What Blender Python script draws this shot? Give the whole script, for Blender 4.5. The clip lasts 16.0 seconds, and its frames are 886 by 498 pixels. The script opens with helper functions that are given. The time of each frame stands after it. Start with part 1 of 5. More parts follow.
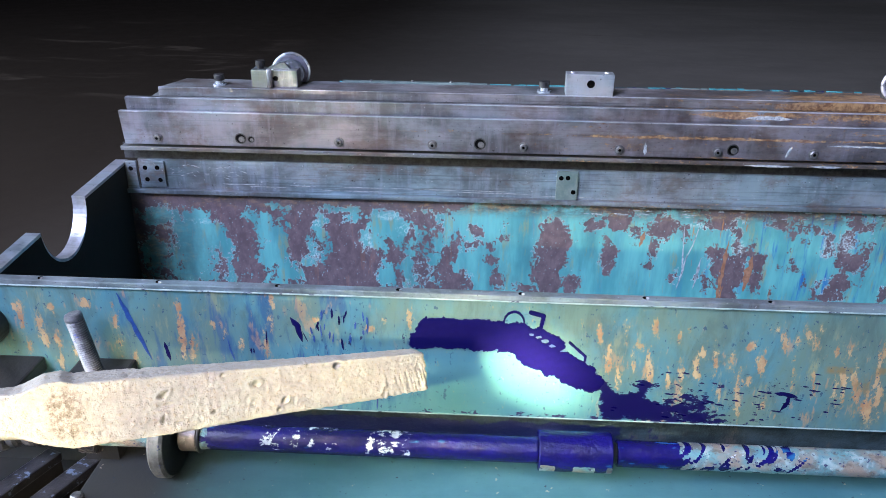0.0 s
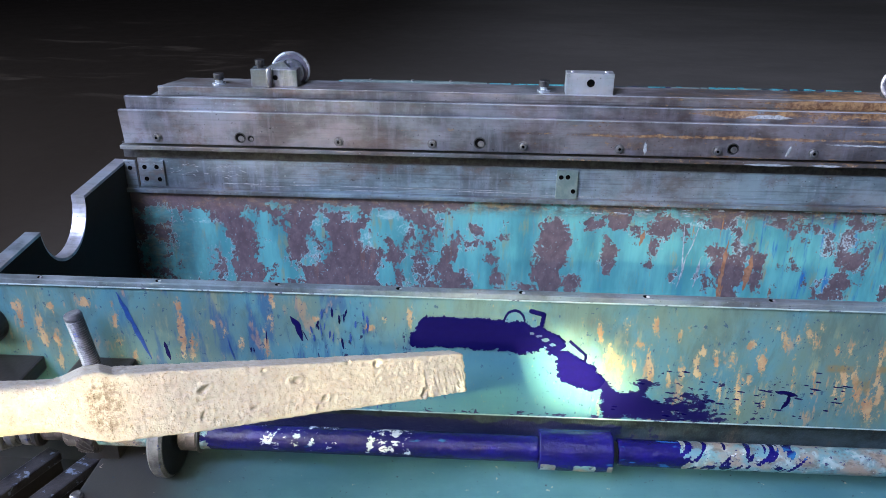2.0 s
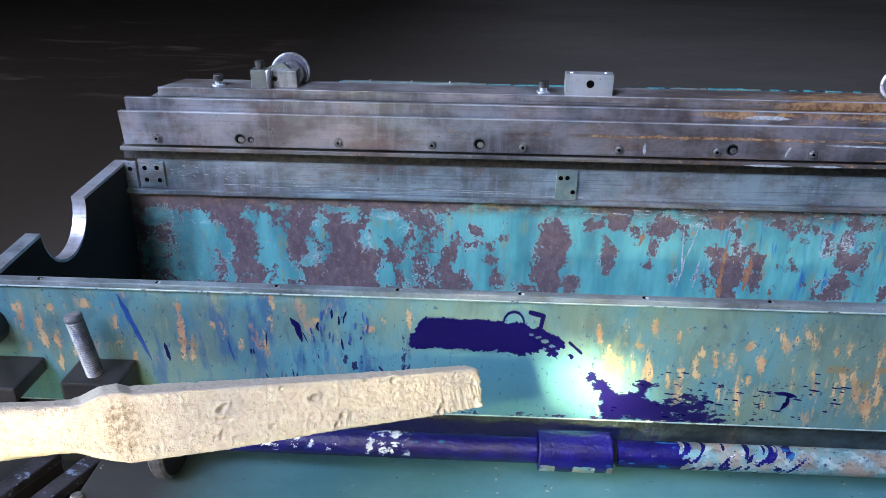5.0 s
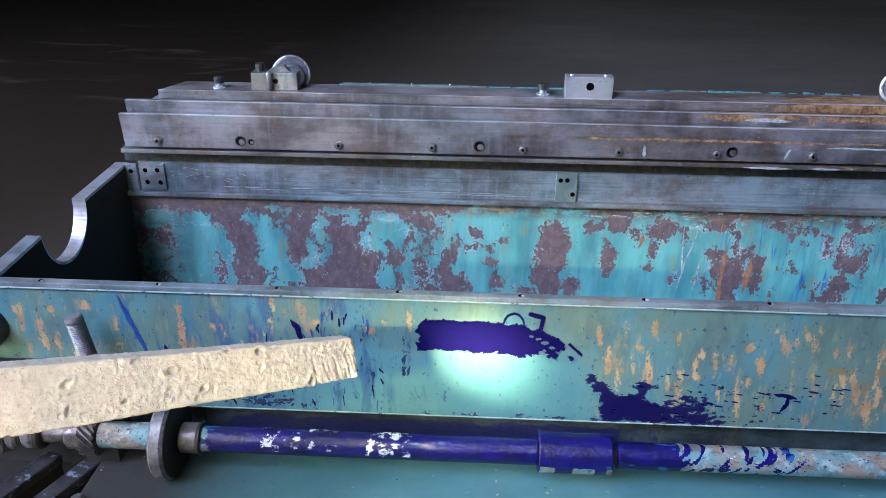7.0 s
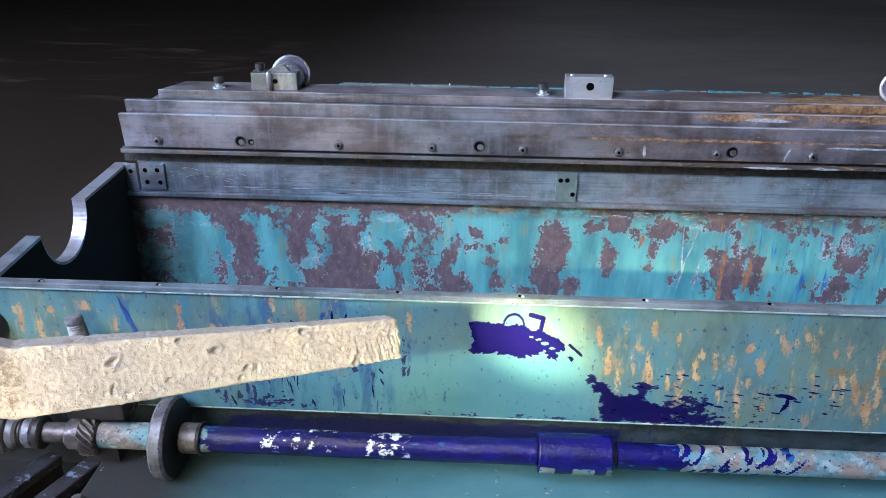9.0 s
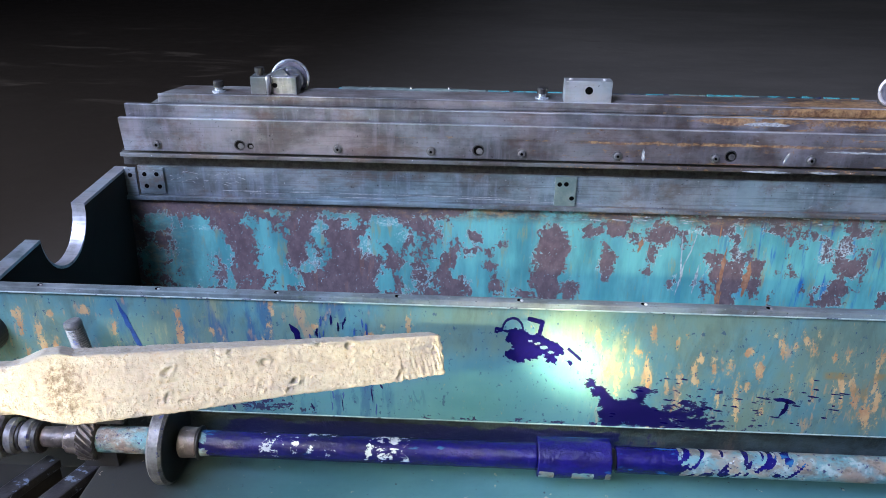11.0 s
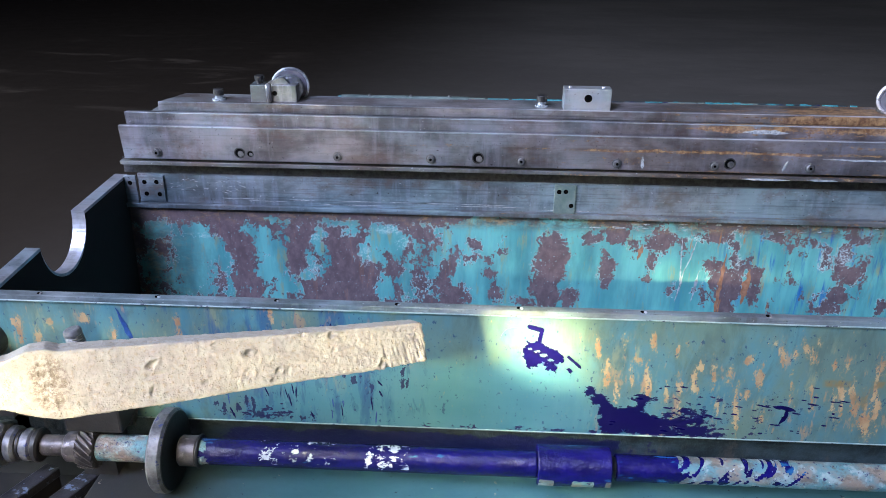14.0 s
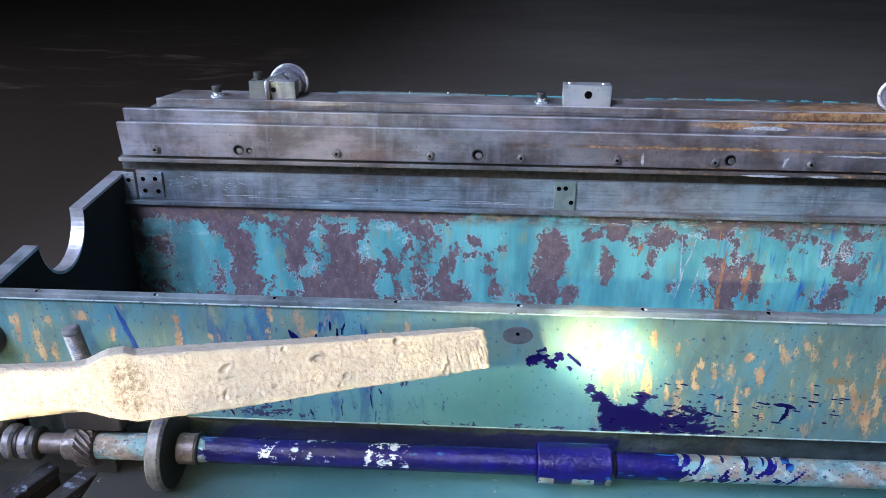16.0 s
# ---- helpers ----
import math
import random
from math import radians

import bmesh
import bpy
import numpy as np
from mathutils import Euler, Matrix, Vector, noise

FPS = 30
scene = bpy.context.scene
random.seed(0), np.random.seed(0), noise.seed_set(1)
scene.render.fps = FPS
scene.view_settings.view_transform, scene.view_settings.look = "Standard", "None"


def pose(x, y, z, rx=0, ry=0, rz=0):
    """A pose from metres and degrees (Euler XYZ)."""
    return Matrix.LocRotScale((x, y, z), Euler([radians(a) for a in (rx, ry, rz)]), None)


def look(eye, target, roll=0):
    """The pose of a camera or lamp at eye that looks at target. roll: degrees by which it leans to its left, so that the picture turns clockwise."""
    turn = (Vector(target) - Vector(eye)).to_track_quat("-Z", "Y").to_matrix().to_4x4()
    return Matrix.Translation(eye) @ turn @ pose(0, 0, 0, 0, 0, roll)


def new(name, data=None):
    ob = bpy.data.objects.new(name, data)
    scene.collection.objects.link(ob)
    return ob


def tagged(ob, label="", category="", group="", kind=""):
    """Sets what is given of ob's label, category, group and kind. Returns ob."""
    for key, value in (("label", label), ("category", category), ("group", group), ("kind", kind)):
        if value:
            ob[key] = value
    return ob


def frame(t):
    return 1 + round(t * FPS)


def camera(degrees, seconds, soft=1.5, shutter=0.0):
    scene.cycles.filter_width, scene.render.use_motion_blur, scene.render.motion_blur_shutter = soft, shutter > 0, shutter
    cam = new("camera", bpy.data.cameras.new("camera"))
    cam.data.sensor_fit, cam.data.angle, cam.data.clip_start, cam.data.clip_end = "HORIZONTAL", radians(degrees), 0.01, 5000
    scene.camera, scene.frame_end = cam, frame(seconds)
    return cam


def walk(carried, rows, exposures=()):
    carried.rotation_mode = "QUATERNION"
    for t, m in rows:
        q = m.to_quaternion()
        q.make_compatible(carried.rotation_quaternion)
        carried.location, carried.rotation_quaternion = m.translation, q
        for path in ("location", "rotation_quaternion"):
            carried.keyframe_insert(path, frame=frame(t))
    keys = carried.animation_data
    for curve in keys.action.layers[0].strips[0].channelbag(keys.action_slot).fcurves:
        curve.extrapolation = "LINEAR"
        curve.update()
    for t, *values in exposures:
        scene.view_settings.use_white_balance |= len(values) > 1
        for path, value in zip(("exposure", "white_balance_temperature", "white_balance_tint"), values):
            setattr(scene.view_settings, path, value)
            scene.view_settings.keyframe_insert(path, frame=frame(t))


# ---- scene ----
# camera: hand-held over the machine, turning a little
CAM = [
    (0, -0.0000, -0.7484, 0.3999, 64.976, -0.610, 2.900),
    (0.5, -0.0017, -0.7482, 0.4014, 64.869, -0.671, 2.831),
    (1, -0.0015, -0.7490, 0.3998, 64.942, -0.655, 2.829),
    (1.5, -0.0011, -0.7486, 0.3991, 64.963, -0.639, 2.840),
    (2, -0.0015, -0.7484, 0.3979, 65.007, -0.611, 2.810),
    (2.5, -0.0014, -0.7480, 0.3992, 64.936, -0.622, 2.817),
    (3, -0.0017, -0.7480, 0.3996, 64.939, -0.610, 2.799),
    (3.5, -0.0006, -0.7488, 0.3995, 64.995, -0.582, 2.811),
    (4, -0.0004, -0.7481, 0.4006, 64.942, -0.573, 2.820),
    (6.5, -0.0003, -0.7500, 0.4004, 65.093, -0.579, 2.847),
    (7, -0.0003, -0.7503, 0.4003, 65.164, -0.573, 2.839),
    (7.5, -0.0000, -0.7500, 0.4000, 65.174, -0.577, 2.854),
    (8, -0.0003, -0.7497, 0.4009, 65.129, -0.575, 2.834),
    (8.5, -0.0003, -0.7497, 0.4009, 65.129, -0.575, 2.834),
    (9, -0.0005, -0.7494, 0.4015, 65.097, -0.580, 2.831),
    (11.5, 0.0006, -0.7496, 0.4029, 65.392, -0.572, 2.801),
    (12, 0.0005, -0.7493, 0.4041, 65.406, -0.551, 2.788),
    (12.5, -0.0000, -0.7497, 0.4040, 65.535, -0.572, 2.762),
    (13, 0.0002, -0.7497, 0.4043, 65.622, -0.542, 2.765),
    (13.5, -0.0002, -0.7500, 0.4041, 65.741, -0.565, 2.750),
    (14, 0.0001, -0.7496, 0.4047, 65.806, -0.562, 2.761),
    (14.5, 0.0000, -0.7497, 0.4047, 65.879, -0.560, 2.751),
    (15, 0.0009, -0.7493, 0.4043, 65.940, -0.569, 2.783),
    (15.5, 0.0010, -0.7481, 0.4037, 65.912, -0.544, 2.794),
    (16, 0.0001, -0.7461, 0.4049, 65.502, -0.530, 2.721)]
cam = camera(60, 16.0, soft=0.6)
walk(cam, [(t, pose(*place)) for t, *place in CAM], exposures=[(0.0, 0.12), (0.5, -0.02), (1.2, -0.08), (15.0, -0.08), (16.0, -0.02)])

# ---- light ----
world = bpy.data.worlds.new("sky")
scene.world = world
world.use_nodes = True
wn = world.node_tree.nodes
sky = wn.new("ShaderNodeTexSky")
sky.sky_type, sky.sun_disc = "NISHITA", False
sky.sun_elevation, sky.sun_rotation = radians(40), radians(-110)
world.node_tree.links.new(sky.outputs[0], wn["Background"].inputs[0])
wn["Background"].inputs[1].default_value = 0.1


def daylight(name, eye, target, w, h, power, colour):
    lamp = bpy.data.lights.new(name, "AREA")
    lamp.shape, lamp.size, lamp.size_y = "RECTANGLE", w, h
    lamp.energy, lamp.color = power, colour
    ob = new(name, lamp)
    ob.matrix_world = look(eye, target)
    return ob


# assumed area lamps standing in for soft daylight; no window or skylight is seen
daylight("daylight_fill_left", (-6.4, -1.0, 1.35), (0, -0.6, 0.6), 3.0, 2.0, 740, (0.82, 0.92, 0.97))
daylight("daylight_fill_above", (-2.2, -2.7, 3.40), (-0.1, 0.1, 0.0), 2.2, 2.2, 590, (0.60, 0.67, 1.0))


# ---- materials ----
class Nodes:
    """A material's node tree, written as short calls."""

    def __init__(self, name):
        self.mat = bpy.data.materials.new(name)
        self.mat.use_nodes = True
        self.nt = self.mat.node_tree
        self.bsdf = self.nt.nodes["Principled BSDF"]
        self.coord = self.nt.nodes.new("ShaderNodeTexCoord").outputs["Object"]

    def put(self, socket, value):
        if isinstance(value, bpy.types.NodeSocket):
            self.nt.links.new(value, socket)
        else:
            socket.default_value = value

    def noise(self, scale=(10, 10, 10), detail=4.0, rough=0.55, warp=0.0):
        m = self.nt.nodes.new("ShaderNodeMapping")
        self.nt.links.new(self.coord, m.inputs[0])
        m.inputs["Scale"].default_value = scale
        n = self.nt.nodes.new("ShaderNodeTexNoise")
        n.inputs["Scale"].default_value = 1.0
        n.inputs["Detail"].default_value = detail
        n.inputs["Roughness"].default_value = rough
        n.inputs["Distortion"].default_value = warp
        self.nt.links.new(m.outputs[0], n.inputs[0])
        return n.outputs[0]

    def attr(self, name):
        a = self.nt.nodes.new("ShaderNodeAttribute")
        a.attribute_name = name
        return a.outputs["Fac"]

    def calc(self, op, a, b=0.0, clamp=False):
        n = self.nt.nodes.new("ShaderNodeMath")
        n.operation, n.use_clamp = op, clamp
        self.put(n.inputs[0], a)
        self.put(n.inputs[1], b)
        return n.outputs[0]

    def ramp(self, value, lo, hi):
        n = self.nt.nodes.new("ShaderNodeMapRange")
        n.interpolation_type = "SMOOTHSTEP"
        self.put(n.inputs[0], value)
        n.inputs[1].default_value, n.inputs[2].default_value = lo, hi
        return n.outputs[0]

    def mix(self, fac, a, b):
        n = self.nt.nodes.new("ShaderNodeMix")
        n.data_type = "RGBA"
        self.put(n.inputs[0], fac)
        for socket, v in ((n.inputs[6], a), (n.inputs[7], b)):
            self.put(socket, v if isinstance(v, bpy.types.NodeSocket) else (*v, 1.0))
        return n.outputs[2]

    def done(self, colour=None, rough=None, metal=None, height=None, bump=0.3, dist=0.001, spec=None):
        if colour is not None:
            self.put(self.bsdf.inputs["Base Color"], colour if isinstance(colour, bpy.types.NodeSocket) else (*colour, 1.0))
        if rough is not None:
            self.put(self.bsdf.inputs["Roughness"], rough)
        if metal is not None:
            self.put(self.bsdf.inputs["Metallic"], metal)
        if spec is not None:
            self.put(self.bsdf.inputs["Specular IOR Level"], spec)
        if height is not None:
            b = self.nt.nodes.new("ShaderNodeBump")
            b.inputs["Strength"].default_value, b.inputs["Distance"].default_value = bump, dist
            self.nt.links.new(height, b.inputs["Height"])
            self.nt.links.new(b.outputs[0], self.bsdf.inputs["Normal"])
        return self.mat


INK = (0.0025, 0.0010, 0.048)


def steel(name, colour=(0.30, 0.30, 0.32), rust=0.0, stain=0.35, rough=0.38, metal=0.75):
    """Worn machined steel with a dark patina, rubbed patches, wiped streaks, rust and flecks."""
    n = Nodes(name)
    patina = n.noise((8, 12, 14), 9, 0.64, 0.1)
    wipe = n.noise((70, 60, 9), 6, 0.65)
    draw = n.noise((4, 200, 330), 5, 0.7)
    # patina contrast and colour tints also stand in for the steel's sheen
    c = n.mix(n.ramp(patina, 0.36, 0.62), tuple(v * 0.42 for v in colour), tuple(min(1, v * 1.20) for v in colour))
    tint = n.mix(n.ramp(n.noise((5, 9, 9), 5, 0.6), 0.42, 0.58), (0.84, 0.98, 1.04), (1.02, 0.97, 0.99))
    tinted = n.nt.nodes.new("ShaderNodeMix")
    tinted.data_type, tinted.blend_type = "RGBA", "MULTIPLY"
    tinted.inputs[0].default_value = 0.85
    n.nt.links.new(c, tinted.inputs[6])
    n.nt.links.new(tint, tinted.inputs[7])
    c = tinted.outputs[2]
    c = n.mix(n.calc("MULTIPLY", n.ramp(wipe, 0.48, 0.66), 0.32), c, tuple(min(1, v * q) for v, q in zip(colour, (1.35, 1.35, 1.6))))
    c = n.mix(n.calc("MULTIPLY", n.ramp(draw, 0.50, 0.66), stain), c, (0.045, 0.045, 0.06))
    warm = n.noise((11, 17, 19), 9, 0.70, 0.2)
    c = n.mix(n.calc("MULTIPLY", n.ramp(warm, 0.51, 0.63), 0.50 if rust > 0 else 0.10), c, (0.125, 0.078, 0.058))
    rusty = None
    if rust > 0:
        c = n.mix(n.calc("MULTIPLY", n.calc("MULTIPLY", n.attr("rust"), 0.75, True), n.ramp(n.noise((13, 17, 19), 8, 0.70), 0.36, 0.60)), c, (0.070, 0.043, 0.032))
        field = n.calc("ADD", n.calc("MULTIPLY", n.noise((9, 60, 75), 9, 0.78, 0.7), 0.6), n.calc("MULTIPLY", n.noise((120, 120, 150), 7, 0.75), 0.4))
        rusty = n.ramp(n.calc("ADD", field, n.calc("MULTIPLY", n.attr("rust"), 0.17)), 0.665 - 0.03 * rust, 0.70 - 0.03 * rust)
        c = n.mix(n.calc("MULTIPLY", rusty, 0.85), c, n.mix(n.ramp(n.noise((90, 90, 90), 7, 0.75), 0.38, 0.62), (0.11, 0.048, 0.022), (0.38, 0.235, 0.115)))
    fleck = n.ramp(n.noise((170, 200, 260), 5, 0.65), 0.66, 0.70)
    c = n.mix(n.calc("MULTIPLY", fleck, 0.55), c, (0.55, 0.60, 0.66))
    dot = n.ramp(n.noise((240, 240, 240), 4, 0.6), 0.67, 0.71)
    c = n.mix(n.calc("MULTIPLY", dot, 0.8), c, (0.02, 0.02, 0.024))
    r = n.calc("ADD", rough - 0.14, n.calc("MULTIPLY", patina, 0.36))
    m = metal if rusty is None else n.calc("MULTIPLY", n.calc("SUBTRACT", 1.0, rusty), metal)
    return n.done(c, r, m, n.calc("ADD", n.noise((120, 220, 300), 5, 0.7), patina), 0.3, 0.0006)


def chipped_paint():
    """Teal paint that has flaked off a brown primer; 'wear' says where."""
    n = Nodes("chipped_teal_paint")
    edge = n.calc("ADD", n.calc("MULTIPLY", n.calc("SUBTRACT", n.noise((52, 52, 44), 8, 0.70), 0.5), 1.35),
                  n.calc("MULTIPLY", n.calc("SUBTRACT", n.noise((210, 210, 180), 5, 0.68), 0.5), 0.75))
    w = n.calc("ADD", n.attr("wear"), edge)
    bare = n.ramp(w, 0.49, 0.51)
    rim = n.calc("MULTIPLY", n.ramp(w, 0.465, 0.488), n.calc("SUBTRACT", 1.0, n.ramp(w, 0.505, 0.515)))
    rim = n.calc("MULTIPLY", rim, n.ramp(n.calc("ADD", n.noise((24, 24, 24), 3), n.calc("MULTIPLY", n.attr("white"), 0.3)), 0.48, 0.62))
    flake = n.noise((110, 110, 110), 6, 0.68)
    crust = n.calc("MULTIPLY", n.ramp(flake, 0.485, 0.50), n.calc("SUBTRACT", 1.0, n.ramp(flake, 0.525, 0.54)))
    crust = n.calc("MULTIPLY", crust, n.ramp(n.attr("white"), 0.30, 0.65))
    tone = n.noise((26, 26, 6), 4, 0.6)
    paint = n.mix(n.ramp(tone, 0.35, 0.68), (0.058, 0.240, 0.258), (0.128, 0.405, 0.400))
    paint = n.mix(n.calc("MULTIPLY", n.ramp(n.noise((120, 120, 9), 4, 0.6), 0.52, 0.72), n.attr("blue")), paint, (0.012, 0.11, 0.33))
    paint = n.mix(n.calc("MULTIPLY", n.ramp(n.noise((18, 18, 7), 6, 0.66), 0.48, 0.68), 0.4), paint, (0.040, 0.120, 0.135))
    paint = n.mix(n.calc("MULTIPLY", n.ramp(n.noise((60, 60, 12), 5, 0.65), 0.55, 0.69), 0.6), paint, (0.27, 0.24, 0.10))
    under = n.mix(n.ramp(n.noise((90, 90, 60), 5, 0.65), 0.35, 0.7), (0.082, 0.056, 0.066), (0.148, 0.104, 0.116))
    under = n.mix(n.ramp(n.noise((300, 300, 260), 4, 0.62), 0.64, 0.69), under, (0.30, 0.46, 0.50))
    c = n.mix(bare, paint, under)
    c = n.mix(n.calc("MULTIPLY", rim, 0.85), c, (0.46, 0.60, 0.64))
    c = n.mix(n.calc("MULTIPLY", crust, 0.85), c, (0.52, 0.64, 0.68))
    orange = n.calc("MULTIPLY", n.ramp(n.noise((90, 90, 9), 5, 0.7), 0.60, 0.66), n.attr("rust"))
    c = n.mix(orange, c, (0.36, 0.15, 0.06))
    dirt = n.calc("MULTIPLY", n.attr("dirt"), n.ramp(n.noise((40, 40, 60), 5, 0.7), 0.30, 0.62))
    c = n.mix(dirt, c, n.mix(n.ramp(n.noise((36, 36, 90), 8, 0.75), 0.48, 0.62), (0.060, 0.052, 0.050), (0.24, 0.15, 0.07)))
    h = n.calc("SUBTRACT", 1.0, bare)
    return n.done(c, n.calc("ADD", 0.36, n.calc("MULTIPLY", bare, 0.25)), 0.0, h, 0.6, 0.0008)


def stained_panel():
    """Teal enamel with rust-coloured drips, blue smears and dark splashes of ink; 'rust', 'blue' and 'ink' say where."""
    n = Nodes("stained_teal_enamel")
    tone = n.noise((5, 5, 9), 4, 0.55)
    c = n.mix(n.ramp(tone, 0.3, 0.7), (0.044, 0.150, 0.198), (0.076, 0.208, 0.240))
    c = n.mix(n.calc("MULTIPLY", n.ramp(n.noise((45, 45, 7), 5, 0.6), 0.48, 0.75), 0.45), c, (0.100, 0.235, 0.235))
    dull = n.calc("SUBTRACT", 1.0, n.attr("clean"))
    haze = n.calc("MULTIPLY", n.ramp(n.noise((13, 13, 8), 7, 0.66, 0.3), 0.36, 0.60), dull)
    c = n.mix(n.calc("MULTIPLY", haze, 0.80), c, (0.108, 0.166, 0.128))
    film = n.calc("MULTIPLY", n.ramp(n.noise((38, 38, 14), 7, 0.70, 0.5), 0.46, 0.66), dull)
    c = n.mix(n.calc("MULTIPLY", film, 0.5), c, (0.055, 0.085, 0.082))
    pale = n.calc("MULTIPLY", n.ramp(n.noise((60, 60, 15), 6, 0.66), 0.56, 0.70), n.attr("rust"))
    c = n.mix(n.calc("MULTIPLY", pale, 0.5), c, (0.30, 0.29, 0.15))
    blue = n.calc("MULTIPLY", n.ramp(n.calc("ADD", n.calc("MULTIPLY", n.noise((75, 75, 14), 5, 0.62), 0.7), n.calc("MULTIPLY", n.noise((16, 16, 10), 3), 0.3)), 0.50, 0.60), n.attr("blue"))
    c = n.mix(n.calc("MULTIPLY", blue, 0.6), c, (0.012, 0.062, 0.175))
    # runs of orange paint: where they stand, broken up by grain, with a thin halo round them
    grain = n.calc("ADD", n.calc("MULTIPLY", n.calc("SUBTRACT", n.noise((110, 110, 50), 7, 0.70), 0.5), 3.0), n.calc("MULTIPLY", n.calc("SUBTRACT", n.noise((330, 330, 220), 4, 0.6), 0.5), 1.0))
    run = n.calc("ADD", n.attr("drip"), grain)
    c = n.mix(n.calc("MULTIPLY", n.ramp(run, 0.30, 0.58), 0.35), c, (0.26, 0.22, 0.11))
    c = n.mix(n.calc("MULTIPLY", n.ramp(run, 0.53, 0.72), 0.76), c, n.mix(n.ramp(n.noise((34, 34, 26), 5, 0.65), 0.36, 0.62), (0.36, 0.15, 0.060), (0.52, 0.34, 0.17)))
    fine = n.calc("ADD", n.calc("MULTIPLY", n.noise((150, 150, 34), 4, 0.58), 0.60), n.calc("MULTIPLY", n.noise((48, 48, 34), 4, 0.55), 0.42))
    c = n.mix(n.calc("MULTIPLY", n.calc("MULTIPLY", n.ramp(fine, 0.57, 0.66), n.attr("rust")), 0.6), c, (0.42, 0.23, 0.11))
    dab = n.ramp(n.calc("ADD", n.attr("spot"), n.calc("MULTIPLY", n.calc("SUBTRACT", n.noise((260, 260, 150), 5, 0.65), 0.5), 2.2)), 0.52, 0.58)
    c = n.mix(dab, c, (0.006, 0.012, 0.055))
    c = n.mix(n.calc("MULTIPLY", n.attr("stain"), n.ramp(n.noise((60, 60, 30), 4), 0.4, 0.6)), c, (0.20, 0.14, 0.06))
    speck = n.ramp(n.noise((190, 190, 140), 4, 0.62), 0.64, 0.67)
    c = n.mix(n.calc("MULTIPLY", speck, 0.8), c, (0.012, 0.05, 0.11))
    splash = n.calc("ADD", n.attr("ink"), n.calc("MULTIPLY", n.calc("SUBTRACT", n.calc("ADD", n.calc("MULTIPLY", n.noise((60, 60, 90), 6, 0.68, 0.6), 0.5), n.calc("MULTIPLY", n.noise((150, 150, 300), 4, 0.64), 0.5)), 0.5), 3.4))
    inked = n.ramp(splash, 0.50, 0.535)
    c = n.mix(inked, c, INK)
    film = n.calc("MULTIPLY", n.attr("drops"), n.ramp(n.noise((110, 110, 26), 5, 0.65, 0.5), 0.54, 0.60))
    c = n.mix(film, c, (0.006, 0.03, 0.12))
    h = n.calc("ADD", inked, n.calc("MULTIPLY", n.noise((180, 180, 120), 4), 0.5))
    return n.done(c, n.calc("ADD", 0.33, n.calc("MULTIPLY", tone, 0.2)), 0.0, h, 0.25, 0.0006, 0.4)


def wet_ink():
    n = Nodes("dark_blue_ink")
    t = n.noise((60, 60, 60), 4)
    return n.done(n.mix(t, (0.0016, 0.0007, 0.034), (0.0030, 0.0010, 0.062)), 0.55, 0.0, n.noise((120, 120, 120), 4), 0.2, 0.0006, 0.12)


def inked_pipe():
    """Pipe painted teal, thick with dried blue ink; 'bare' says where the ink is worn off."""
    n = Nodes("ink_covered_pipe")
    w = n.calc("ADD", n.attr("bare"), n.calc("MULTIPLY", n.calc("SUBTRACT", n.noise((38, 60, 60), 6, 0.6, 0.8), 0.5), 1.0))
    off = n.ramp(w, 0.56, 0.59)
    under = n.mix(n.ramp(n.noise((25, 40, 40), 5), 0.4, 0.62), (0.085, 0.205, 0.235), (0.21, 0.17, 0.14))
    under = n.mix(n.ramp(n.noise((70, 70, 70), 4), 0.52, 0.64), under, (0.24, 0.32, 0.33))
    under = n.mix(n.calc("MULTIPLY", n.ramp(n.noise((55, 80, 80), 7, 0.7), 0.50, 0.62), 0.7), under, (0.085, 0.065, 0.055))
    under = n.mix(n.ramp(n.noise((160, 200, 200), 5, 0.66), 0.60, 0.63), under, (0.012, 0.014, 0.07))
    ink = n.mix(n.ramp(n.noise((30, 60, 60), 5), 0.35, 0.7), (0.0024, 0.0014, 0.050), (0.0045, 0.0026, 0.100))
    ink = n.mix(n.calc("MULTIPLY", n.ramp(n.noise((20, 60, 60), 4), 0.62, 0.7), 0.6), ink, (0.02, 0.15, 0.34))
    c = n.mix(off, ink, under)
    # white chips and painted-in specular highlights; 'white' says where
    white = n.ramp(n.calc("ADD", n.attr("white"), n.calc("MULTIPLY", n.calc("SUBTRACT", n.noise((150, 210, 210), 7, 0.72), 0.5), 1.9)), 0.60, 0.66)
    c = n.mix(white, c, (0.50, 0.54, 0.60))
    return n.done(c, n.calc("ADD", 0.20, n.calc("MULTIPLY", off, 0.30)), 0.0, n.noise((140, 150, 150), 5, 0.62), 1.0, 0.0021, 0.40)


def inky_casting():
    """Dark green casting with a blue ink layer hanging over its lower part; 'ink' says where."""
    n = Nodes("inky_dark_casting")
    c = n.mix(n.ramp(n.noise((26, 26, 40), 7, 0.68), 0.34, 0.66), (0.006, 0.011, 0.014), (0.032, 0.050, 0.058))
    c = n.mix(n.calc("MULTIPLY", n.ramp(n.noise((50, 50, 16), 6, 0.66), 0.56, 0.68), 0.6), c, (0.085, 0.065, 0.050))
    v = n.calc("ADD", n.attr("ink"), n.calc("MULTIPLY", n.calc("SUBTRACT", n.noise((34, 34, 34), 6, 0.64), 0.5), 1.6))
    on = n.ramp(v, 0.50, 0.54)
    c = n.mix(n.calc("MULTIPLY", on, 0.92), c, (0.006, 0.006, 0.050))
    return n.done(c, n.calc("SUBTRACT", 0.5, n.calc("MULTIPLY", on, 0.2)), 0.0, n.noise((120, 120, 120), 6, 0.66), 0.7, 0.003)


